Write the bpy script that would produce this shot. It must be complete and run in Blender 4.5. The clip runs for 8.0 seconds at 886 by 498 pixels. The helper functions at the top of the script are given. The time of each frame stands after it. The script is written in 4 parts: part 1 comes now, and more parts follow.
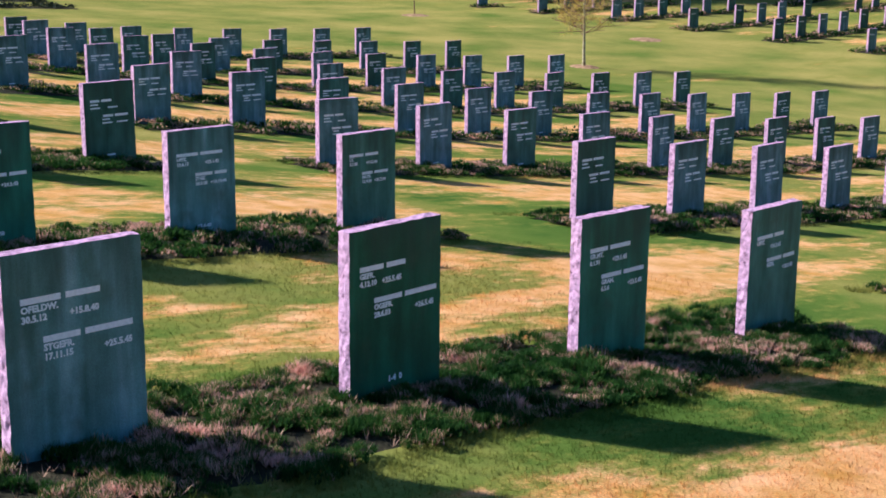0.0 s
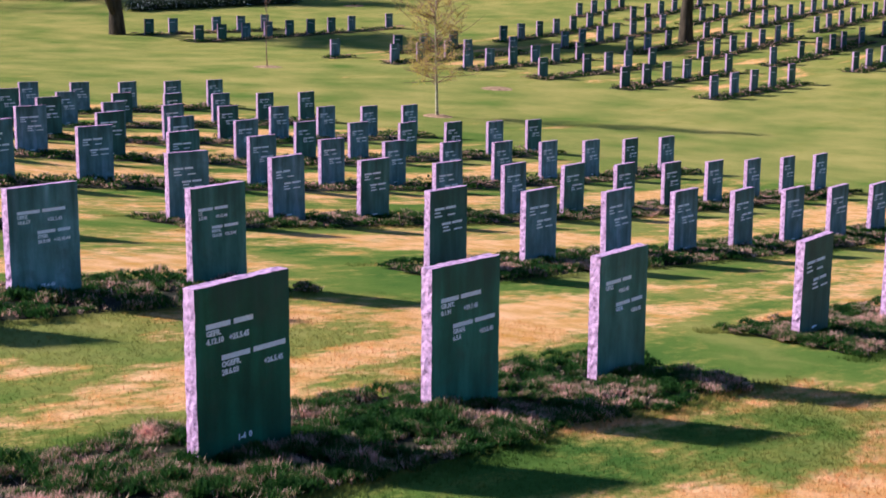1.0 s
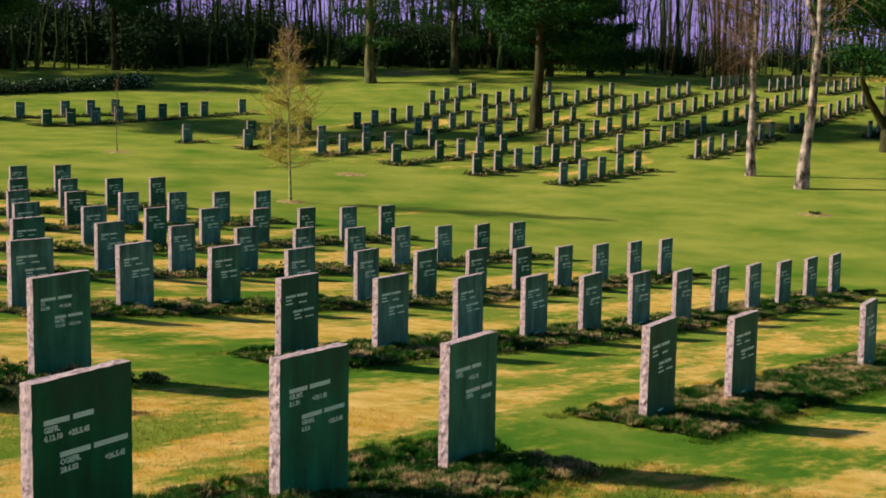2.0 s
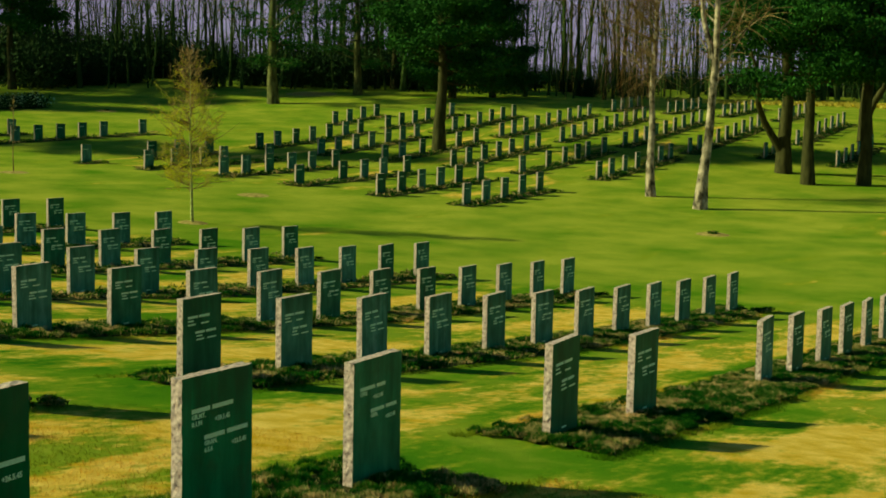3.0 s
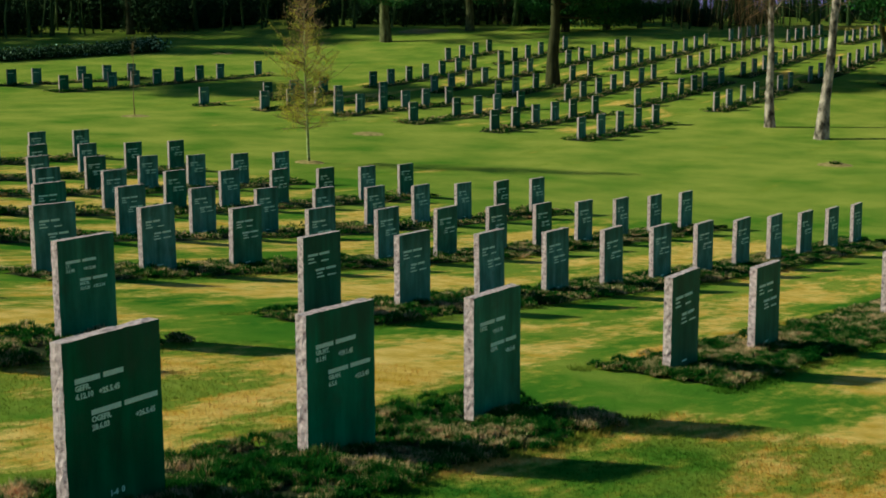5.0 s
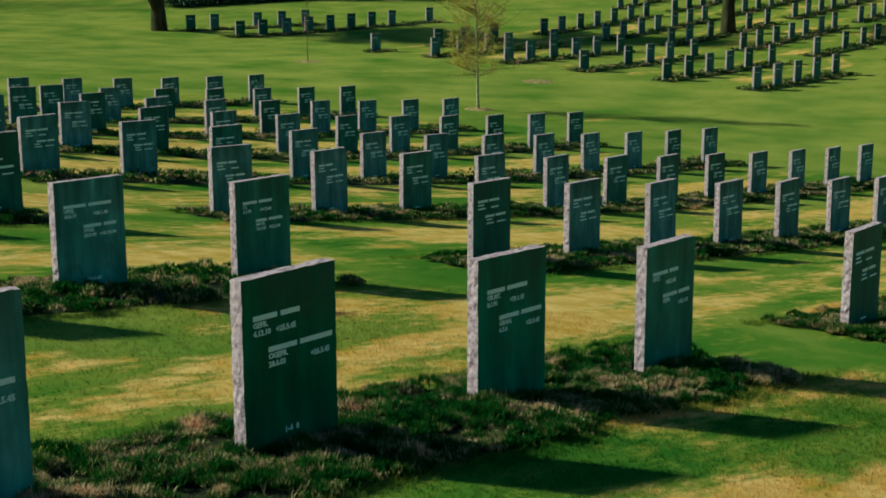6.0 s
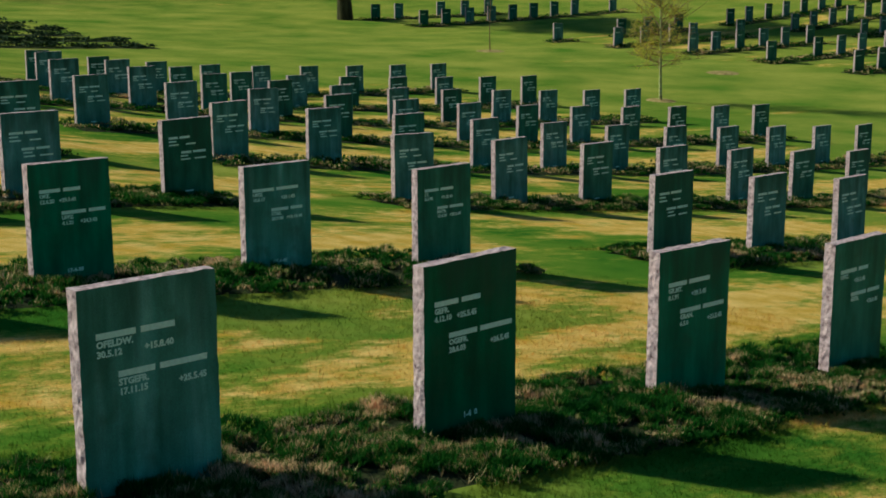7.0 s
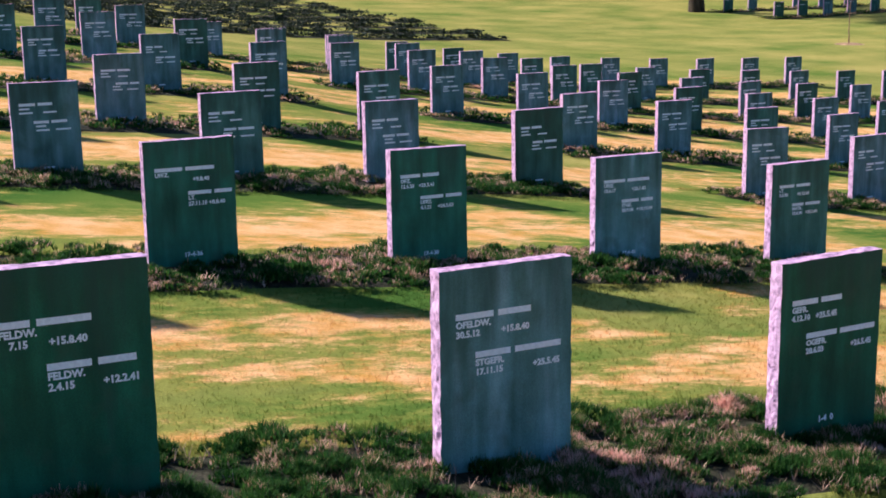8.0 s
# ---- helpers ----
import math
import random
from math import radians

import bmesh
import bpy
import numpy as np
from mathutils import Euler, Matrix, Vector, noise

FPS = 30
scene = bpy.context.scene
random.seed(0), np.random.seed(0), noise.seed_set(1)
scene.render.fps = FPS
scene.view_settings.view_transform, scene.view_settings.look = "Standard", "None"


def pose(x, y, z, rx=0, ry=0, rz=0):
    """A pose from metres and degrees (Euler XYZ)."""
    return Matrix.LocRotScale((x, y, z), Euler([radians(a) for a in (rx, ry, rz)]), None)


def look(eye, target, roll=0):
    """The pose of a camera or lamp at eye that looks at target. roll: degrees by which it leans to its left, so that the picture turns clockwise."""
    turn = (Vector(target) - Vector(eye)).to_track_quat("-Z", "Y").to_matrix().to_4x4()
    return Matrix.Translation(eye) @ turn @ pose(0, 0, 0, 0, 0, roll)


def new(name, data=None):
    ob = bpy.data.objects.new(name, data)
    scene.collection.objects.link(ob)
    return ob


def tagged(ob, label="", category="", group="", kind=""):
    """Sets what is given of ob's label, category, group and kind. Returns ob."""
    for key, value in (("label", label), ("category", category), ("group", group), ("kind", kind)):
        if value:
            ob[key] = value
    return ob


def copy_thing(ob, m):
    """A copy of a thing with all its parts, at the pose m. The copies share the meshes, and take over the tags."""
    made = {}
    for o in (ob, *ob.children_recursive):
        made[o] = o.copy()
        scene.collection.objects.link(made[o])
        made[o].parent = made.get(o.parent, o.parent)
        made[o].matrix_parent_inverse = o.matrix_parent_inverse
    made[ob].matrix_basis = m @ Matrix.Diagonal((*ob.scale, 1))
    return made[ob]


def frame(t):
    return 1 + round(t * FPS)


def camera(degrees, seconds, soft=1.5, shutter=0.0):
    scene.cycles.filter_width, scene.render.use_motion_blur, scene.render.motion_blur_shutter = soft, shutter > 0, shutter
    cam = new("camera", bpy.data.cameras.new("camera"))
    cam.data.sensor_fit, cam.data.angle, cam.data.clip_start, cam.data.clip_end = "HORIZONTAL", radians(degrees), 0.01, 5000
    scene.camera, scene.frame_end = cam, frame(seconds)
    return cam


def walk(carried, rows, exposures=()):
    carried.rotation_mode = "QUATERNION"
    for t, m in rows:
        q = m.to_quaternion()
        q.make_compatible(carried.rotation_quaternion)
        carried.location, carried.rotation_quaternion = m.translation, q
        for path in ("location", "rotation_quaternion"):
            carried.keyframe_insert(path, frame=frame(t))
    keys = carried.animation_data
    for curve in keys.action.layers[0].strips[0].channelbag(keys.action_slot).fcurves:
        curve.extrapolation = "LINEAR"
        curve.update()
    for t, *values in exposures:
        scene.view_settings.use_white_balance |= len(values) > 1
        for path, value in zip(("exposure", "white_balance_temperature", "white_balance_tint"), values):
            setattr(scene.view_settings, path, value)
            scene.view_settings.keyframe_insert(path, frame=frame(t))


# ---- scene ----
# camera: x right, y ahead, z up from the eye at 3.5 s; t, x, y, z, yaw, pitch, roll
PATH = [
    (0, -0.088, -0.040, -0.028, 0.64, -12.86, -0.65),
    (0.5, -0.062, -0.017, -0.023, -3.73, -11.22, -1.22),
    (1, -0.030, 0.010, -0.024, -5.52, -10.70, -0.45),
    (1.5, 0.001, 0.005, -0.011, -8.96, -9.29, -1.10),
    (2, 0.012, 0.010, 0.003, -11.66, -7.02, -1.01),
    (2.2, 0.023, 0.014, 0.001, -12.55, -6.37, -1.00),
    (3.3, 0.003, -0.005, -0.018, -16.14, -6.04, -1.28),
    (3.5, 0.000, -0.000, 0.000, -15.80, -6.08, -1.16),
    (4, -0.006, 0.003, -0.017, -14.19, -6.59, -0.49),
    (5.3, -0.026, -0.007, -0.030, -9.46, -9.62, -0.06),
    (5.5, -0.035, 0.014, -0.037, -8.10, -10.17, -0.30),
    (6, -0.057, 0.051, -0.048, -3.86, -10.96, 0.12),
    (6.5, -0.074, 0.049, -0.052, 0.26, -11.15, 0.14),
    (7, -0.086, 0.030, -0.049, 3.78, -11.37, 0.14),
    (7.5, -0.117, 0.005, -0.049, 10.13, -11.65, 0.34),
    (8, -0.161, 0.009, -0.060, 18.34, -11.57, 0.72),
]
# seconds, stops, kelvin, tint
EXPOSURES = [
    (0, 0.90, 5100, 8), (1.5, 0.83, 5000, 14), (2.0, 0.44, 7000, -44), (2.4, 0.26, 11800, -72), (3.5, 0.10, 16800, -97), (4.2, 0.10, 13800, -97),
    (5.3, 0.04, 5250, -68), (6.5, 0.00, 5800, -69), (7.2, 0.10, 6000, -51), (7.5, 0.52, 5400, -23), (8, 1.06, 5230, 10),
]
cam = camera(36.48, 8.0, 1.8)
walk(cam, [(t, pose(x, y, z, 90 + p, r, w)) for t, x, y, z, w, p, r in PATH], EXPOSURES)

# ---- light ----
SUN_AZ, SUN_EL = radians(-76), radians(29.5)
world = bpy.data.worlds.new("world")
scene.world = world
world.use_nodes = True
sky = world.node_tree.nodes.new("ShaderNodeTexSky")
sky.sky_type, sky.sun_disc = "NISHITA", False
sky.sun_elevation, sky.sun_rotation = SUN_EL, SUN_AZ
sky.ozone_density, sky.dust_density = 5.0, 0.3
world.node_tree.links.new(sky.outputs[0], world.node_tree.nodes["Background"].inputs[0])
world.node_tree.nodes["Background"].inputs[1].default_value = 0.056
sun = new("sun", bpy.data.lights.new("sun", "SUN"))
sun.data.energy, sun.data.angle, sun.data.color = 5.0, radians(2.4), (1.0, 0.86, 0.68)
to_sun = Vector((math.sin(SUN_AZ) * math.cos(SUN_EL), math.cos(SUN_AZ) * math.cos(SUN_EL), math.sin(SUN_EL)))
sun.matrix_world = look(to_sun * 60, (0, 0, 0))


# ---- materials ----
def mat(name, rough=0.8, spec=0.3):
    m = bpy.data.materials.new(name)
    m.use_nodes = True
    b = m.node_tree.nodes["Principled BSDF"]
    b.inputs["Roughness"].default_value = rough
    b.inputs["Specular IOR Level"].default_value = spec
    return m, m.node_tree.nodes, m.node_tree.links, b


def noise_of(nodes, links, scale, detail=3, stretch=(1, 1, 1), turn=0.0, where="Position", rough=0.55):
    """Noise in world metres, or in the thing's own with where='Object'."""
    if where == "Position":
        src = nodes.new("ShaderNodeNewGeometry").outputs["Position"]
    else:
        src = nodes.new("ShaderNodeTexCoord").outputs["Object"]
    mp = nodes.new("ShaderNodeMapping")
    mp.vector_type = "TEXTURE"
    mp.inputs["Scale"].default_value = stretch
    mp.inputs["Rotation"].default_value = (0, 0, turn)
    n = nodes.new("ShaderNodeTexNoise")
    n.inputs["Scale"].default_value, n.inputs["Detail"].default_value = scale, detail
    n.inputs["Roughness"].default_value = rough
    links.new(src, mp.inputs[0])
    links.new(mp.outputs[0], n.inputs["Vector"])
    return n.outputs["Fac"]


def ramp(nodes, links, fac, stops):
    r = nodes.new("ShaderNodeValToRGB")
    e = r.color_ramp.elements
    while len(e) < len(stops):
        e.new(0.5)
    for k, (p, c) in zip(e, stops):
        k.position, k.color = p, (*c, 1)
    links.new(fac, r.inputs[0])
    return r.outputs[0]


def mix(nodes, links, fac, a, b, mode="MIX"):
    m = nodes.new("ShaderNodeMix")
    m.data_type, m.blend_type = "RGBA", mode
    for v, i in ((fac, 0), (a, 6), (b, 7)):
        if isinstance(v, (int, float)):
            m.inputs[i].default_value = v
        elif isinstance(v, tuple):
            m.inputs[i].default_value = (*v, 1)
        else:
            links.new(v, m.inputs[i])
    return m.outputs[2]


def calc(nodes, links, op, a, b=0.0, c=0.0):
    m = nodes.new("ShaderNodeMath")
    m.operation, m.use_clamp = op, False
    for v, i in ((a, 0), (b, 1), (c, 2)):
        if isinstance(v, (int, float)):
            m.inputs[i].default_value = v
        else:
            links.new(v, m.inputs[i])
    return m.outputs[0]


def bump(nodes, links, b, height, strength, dist):
    n = nodes.new("ShaderNodeBump")
    n.inputs["Strength"].default_value, n.inputs["Distance"].default_value = strength, dist
    links.new(height, n.inputs["Height"])
    links.new(n.outputs[0], b.inputs["Normal"])


def soft_band(nodes, links, value, centre, half, fade):
    """One inside a band, falling off smoothly past its edges."""
    d = nodes.new("ShaderNodeMapRange")
    d.interpolation_type = "SMOOTHSTEP"
    d.inputs[1].default_value, d.inputs[2].default_value = half + fade, half - fade
    links.new(calc(nodes, links, "ABSOLUTE", calc(nodes, links, "SUBTRACT", value, centre)), d.inputs[0])
    return d.outputs[0]


def lawn_colour(nodes, links):
    """Mown grass: green, with straw-dry and darker green patches drawn out along the rows, most of them among the near
    graves.
    """
    geo = nodes.new("ShaderNodeNewGeometry")
    sep = nodes.new("ShaderNodeSeparateXYZ")
    links.new(geo.outputs["Position"], sep.inputs[0])
    along = calc(nodes, links, "MULTIPLY", calc(nodes, links, "ADD", sep.outputs[0], sep.outputs[1]), 0.70711)
    off = calc(nodes, links, "MULTIPLY", calc(nodes, links, "SUBTRACT", sep.outputs[1], sep.outputs[0]), 0.70711)
    fine = noise_of(nodes, links, 55, 4)
    dry = ramp(nodes, links, noise_of(nodes, links, 3.0, 4), [(0.3, DRY[0]), (0.7, DRY[1])])
    patch = noise_of(nodes, links, 0.75, 4, (2.6, 1, 1), radians(45))
    # strip behind each bed: dryest midway between the beds
    wander = noise_of(nodes, links, 0.5, 3)
    cyc = calc(nodes, links, "ADD", calc(nodes, links, "MULTIPLY_ADD", off, 2 * math.pi / 4.37, -2 * math.pi * (5.05 / 4.37 + 0.40)), calc(nodes, links, "MULTIPLY_ADD", wander, 2.4, -1.2))
    mid = calc(nodes, links, "MULTIPLY_ADD", calc(nodes, links, "COSINE", cyc), 0.62, 0.38)
    edge = nodes.new("ShaderNodeMapRange")
    edge.interpolation_type = "SMOOTHSTEP"
    edge.inputs[1].default_value, edge.inputs[2].default_value = 35.0, 27.0
    links.new(along, edge.inputs[0])
    edge2 = nodes.new("ShaderNodeMapRange")
    edge2.interpolation_type = "SMOOTHSTEP"
    edge2.inputs[1].default_value, edge2.inputs[2].default_value = 44.0, 36.0
    links.new(off, edge2.inputs[0])
    block = calc(nodes, links, "MULTIPLY", edge.outputs[0], edge2.outputs[0])
    # the open valley is evener and more sun-bleached than the strips among the near graves
    tuft = calc(nodes, links, "MULTIPLY", calc(nodes, links, "SUBTRACT", noise_of(nodes, links, 0.34, 5), 0.5), calc(nodes, links, "MULTIPLY_ADD", block, 0.5, 0.5))
    tuft = calc(nodes, links, "ADD", tuft, calc(nodes, links, "MULTIPLY_ADD", block, -0.10, 0.57))
    green = ramp(nodes, links, tuft, [(0.27, LAWN[0]), (0.46, LAWN[1]), (0.66, LAWN[2])])
    far_s = soft_band(nodes, links, along, 72.0, 23.0, 4.0)
    far_o = soft_band(nodes, links, off, 39.0, 12.5, 4.0)
    far = calc(nodes, links, "MULTIPLY", calc(nodes, links, "MULTIPLY", far_s, far_o), calc(nodes, links, "MULTIPLY_ADD", mid, 0.12, 0.07))
    streak = noise_of(nodes, links, 2.6, 4, (3.2, 1, 1), radians(45))
    patch = calc(nodes, links, "ADD", calc(nodes, links, "ADD", patch, far), calc(nodes, links, "MULTIPLY", block, calc(nodes, links, "MULTIPLY_ADD", streak, 0.56, -0.29)))
    raw = calc(nodes, links, "ADD", patch, calc(nodes, links, "MULTIPLY", calc(nodes, links, "MULTIPLY", mid, block), 0.16))
    raw = calc(nodes, links, "ADD", raw, calc(nodes, links, "MULTIPLY_ADD", fine, 0.20, -0.10))
    raw = calc(nodes, links, "ADD", raw, calc(nodes, links, "MULTIPLY", block, calc(nodes, links, "MULTIPLY_ADD", noise_of(nodes, links, 11, 4, (2, 1, 1), radians(45)), 0.36, -0.17)))
    raw = calc(nodes, links, "ADD", raw, calc(nodes, links, "MULTIPLY_ADD", block, 0.13, -0.13))
    # green fades through olive, half-dry grass into straw
    col = green
    for tone, low, high in ((OLIVE, 0.43, 0.58), (dry, 0.535, 0.69)):
        share = nodes.new("ShaderNodeMapRange")
        share.interpolation_type = "SMOOTHSTEP"
        share.inputs[1].default_value, share.inputs[2].default_value = low, high
        links.new(raw, share.inputs[0])
        col = mix(nodes, links, share.outputs[0], col, tone)
    grain = ramp(nodes, links, noise_of(nodes, links, 130, 3), [(0.25, (0.62, 0.62, 0.62)), (0.75, (1.25, 1.25, 1.25))])
    return mix(nodes, links, 1.0, col, grain, "MULTIPLY"), fine


LAWN = ((0.050, 0.122, 0.022), (0.140, 0.195, 0.034), (0.430, 0.345, 0.095))
OLIVE = (0.265, 0.255, 0.052)
DRY = ((0.64, 0.315, 0.07), (0.93, 0.51, 0.24))


def lawn_material(name, rough_bump):
    m, n, l, b = mat(name, 0.95, 0.0)
    c, fine = lawn_colour(n, l)
    l.new(c, b.inputs["Base Color"])
    if rough_bump:
        h = calc(n, l, "ADD", calc(n, l, "MULTIPLY", noise_of(n, l, 90, 3), 0.35), noise_of(n, l, 9, 4))
        bump(n, l, b, h, 0.5, 0.03)
    return m


M_LAWN = lawn_material("lawn", True)
M_BLADE = lawn_material("grass_blades", False)
for m_ in (M_BLADE,):
    t_ = m_.node_tree
    tr = t_.nodes.new("ShaderNodeBsdfTranslucent")
    mx = t_.nodes.new("ShaderNodeMixShader")
    src = t_.nodes["Principled BSDF"].inputs["Base Color"].links[0].from_socket
    t_.links.new(src, tr.inputs[0])
    t_.links.new(t_.nodes["Principled BSDF"].outputs[0], mx.inputs[1])
    t_.links.new(tr.outputs[0], mx.inputs[2])
    t_.links.new(mx.outputs[0], t_.nodes["Material Output"].inputs[0])


def two_tone(name, stops, scale, rough=0.85, spec=0.2, where="Object", bump_scale=0, bump_dist=0.01, stretch=(1, 1, 1), island=0.0):
    m, n, l, b = mat(name, rough, spec)
    fac = noise_of(n, l, scale, 5, stretch, 0, where)
    if island:
        g = n.new("ShaderNodeNewGeometry")
        fac = calc(n, l, "ADD", fac, calc(n, l, "MULTIPLY_ADD", g.outputs["Random Per Island"], island, -island / 2))
    c = ramp(n, l, fac, stops)
    l.new(c, b.inputs["Base Color"])
    if bump_scale:
        bump(n, l, b, noise_of(n, l, bump_scale, 5, stretch, 0, where), 0.6, bump_dist)
    return m


def face_stone():
    """Honed blue-grey stone with weather streaks that run down."""
    m, n, l, b = mat("stone_face", 0.62, 0.35)
    info = n.new("ShaderNodeObjectInfo")
    streak = noise_of(n, l, 9, 4, (1, 1, 9), 0, "Position")
    c = ramp(n, l, streak, [(0.25, (0.030, 0.074, 0.060)), (0.5, (0.062, 0.130, 0.118)), (0.8, (0.130, 0.205, 0.206))])
    tone = ramp(n, l, info.outputs["Random"], [(0.0, (0.42, 0.66, 0.48)), (0.34, (0.80, 1.02, 0.86)), (0.46, (1.35, 1.28, 1.40)), (1.0, (2.1, 1.68, 2.02))])
    # stones close by carry their own cast: algae green or clean blue-grey
    tone = mix(n, l, info.outputs["Alpha"], info.outputs["Color"], tone)
    c = mix(n, l, 1.0, c, tone, "MULTIPLY")
    grain = ramp(n, l, noise_of(n, l, 160, 3), [(0.3, (0.80, 0.80, 0.80)), (0.7, (1.18, 1.18, 1.18))])
    c = mix(n, l, 1.0, c, grain, "MULTIPLY")
    blotch = ramp(n, l, noise_of(n, l, 4.5, 5, (1, 1, 1.6)), [(0.3, (0.62, 0.68, 0.64)), (0.5, (1.0, 1.0, 1.0)), (0.72, (1.45, 1.38, 1.45))])
    c = mix(n, l, 1.0, c, blotch, "MULTIPLY")
    sp = n.new("ShaderNodeSeparateXYZ")
    l.new(n.new("ShaderNodeTexCoord").outputs["Object"], sp.inputs[0])
    run = noise_of(n, l, 7, 4, (1, 1, 14), 0, "Position")
    run = calc(n, l, "ADD", run, calc(n, l, "MULTIPLY_ADD", sp.outputs[2], 0.55, -0.42))
    ra = n.new("ShaderNodeMapRange")
    ra.inputs[1].default_value, ra.inputs[2].default_value, ra.inputs[4].default_value = 0.42, 0.68, 0.75
    l.new(run, ra.inputs[0])
    c = mix(n, l, ra.outputs[0], c, (0.020, 0.050, 0.034))
    moss = noise_of(n, l, 5, 5)
    k = n.new("ShaderNodeMapRange")
    k.inputs[1].default_value, k.inputs[2].default_value, k.inputs[4].default_value = 0.56, 0.75, 0.55
    l.new(moss, k.inputs[0])
    c = mix(n, l, k.outputs[0], c, (0.040, 0.075, 0.042))
    l.new(c, b.inputs["Base Color"])
    bump(n, l, b, noise_of(n, l, 70, 4), 0.25, 0.004)
    return m


M_FACE = face_stone()
M_HEWN = two_tone("stone_hewn", [(0.30, (0.18, 0.09, 0.15)), (0.44, (0.54, 0.31, 0.46)), (0.72, (0.86, 0.53, 0.76))], 30, 0.9, 0.2, "Position", 60, 0.012)
M_LETTER = two_tone("letter_paint", [(0.3, (0.74, 0.75, 0.78)), (0.7, (0.92, 0.92, 0.95))], 60, 0.7, 0.2, "Position")
M_SOIL = two_tone("bed_litter", [(0.3, (0.018, 0.016, 0.010)), (0.55, (0.045, 0.040, 0.022)), (0.8, (0.12, 0.085, 0.055))], 14, 0.95, 0.1, "Position", 50, 0.03)


def heather_material():
    m, n, l, b = mat("heather", 0.85, 0.15)
    g = n.new("ShaderNodeNewGeometry")
    patch = calc(n, l, "ADD", calc(n, l, "MULTIPLY", noise_of(n, l, 1.3, 3), 0.48), calc(n, l, "MULTIPLY", noise_of(n, l, 6.0, 3), 0.52))
    patch = calc(n, l, "ADD", patch, calc(n, l, "MULTIPLY_ADD", g.outputs["Random Per Island"], 0.16, -0.085))
    c = ramp(n, l, patch, [(0.36, (0.009, 0.036, 0.006)), (0.525, (0.060, 0.140, 0.022)), (0.546, (0.24, 0.155, 0.065)), (0.605, (0.86, 0.50, 0.40))])
    l.new(c, b.inputs["Base Color"])
    return m


M_HEATHER = heather_material()
M_STALK = two_tone("dry_stalks", [(0.3, (0.22, 0.13, 0.08)), (0.7, (0.62, 0.40, 0.30))], 3.0, 0.9, 0.1, "Position", island=0.5)


def let_light_through(m, share):
    """Thin leaves and stalks pass a part of the light on."""
    t = m.node_tree
    tr, mx = t.nodes.new("ShaderNodeBsdfTranslucent"), t.nodes.new("ShaderNodeMixShader")
    mx.inputs[0].default_value = share
    t.links.new(t.nodes["Principled BSDF"].inputs["Base Color"].links[0].from_socket, tr.inputs[0])
    t.links.new(t.nodes["Principled BSDF"].outputs[0], mx.inputs[1])
    t.links.new(tr.outputs[0], mx.inputs[2])
    t.links.new(mx.outputs[0], t.nodes["Material Output"].inputs[0])


let_light_through(M_HEATHER, 0.4)
M_EARTH = two_tone("bare_earth", [(0.3, (0.20, 0.12, 0.06)), (0.7, (0.58, 0.34, 0.20))], 6, 0.95, 0.1, "Position", 30, 0.03)
M_BIRCH = two_tone("birch_bark", [(0.38, (0.05, 0.03, 0.035)), (0.47, (0.26, 0.16, 0.19)), (0.64, (0.64, 0.40, 0.48))], 3.4, 0.8, 0.2, "Object", 12, 0.03, (1, 1, 1.6))
M_YOUNG = two_tone("young_bark", [(0.3, (0.20, 0.15, 0.08)), (0.7, (0.62, 0.52, 0.32))], 5, 0.85, 0.2, "Object", 20, 0.01, (1, 1, 0.5))
M_BARK = two_tone("dark_bark", [(0.3, (0.022, 0.018, 0.012)), (0.7, (0.095, 0.068, 0.045))], 5, 0.95, 0.1, "Object", 14, 0.05, (1, 1, 4))
M_WOOD = two_tone("wood_bark", [(0.3, (0.024, 0.028, 0.013)), (0.66, (0.075, 0.085, 0.038)), (0.95, (0.30, 0.27, 0.16))], 2, 0.95, 0.1, "Position", 0, 0, (1, 1, 4), 0.5)
M_PALE = two_tone("pale_bark", [(0.35, (0.05, 0.038, 0.024)), (0.70, (0.21, 0.165, 0.11))], 4, 0.95, 0.1, "Object", 14, 0.05, (1, 1, 3))
M_NEEDLE = two_tone("pine_needles", [(0.3, (0.010, 0.030, 0.007)), (0.7, (0.044, 0.092, 0.020))], 1.2, 0.8, 0.2, "Position", island=0.4)
M_SHRUB = two_tone("shrub_leaves", [(0.3, (0.006, 0.015, 0.004)), (0.7, (0.026, 0.046, 0.012))], 1.0, 0.7, 0.3, "Position", island=0.4)
M_SPRING = two_tone("spring_leaves", [(0.3, (0.50, 0.38, 0.07)), (0.7, (0.78, 0.56, 0.14))], 2.0, 0.8, 0.2, "Position", island=0.5)
M_TWIG = two_tone("twigs", [(0.3, (0.16, 0.080, 0.060)), (0.7, (0.40, 0.22, 0.17))], 3.0, 0.9, 0.1, "Position")
M_BLOSSOM = two_tone("blossom", [(0.3, (0.62, 0.60, 0.58)), (0.7, (0.82, 0.80, 0.78))], 3.0, 0.8, 0.2, "Position")
let_light_through(M_SPRING, 0.4)
M_STRAW = two_tone("dry_flowers", [(0.3, (0.50, 0.32, 0.10)), (0.7, (0.80, 0.54, 0.20))], 1.5, 0.9, 0.1, "Position", island=0.5)

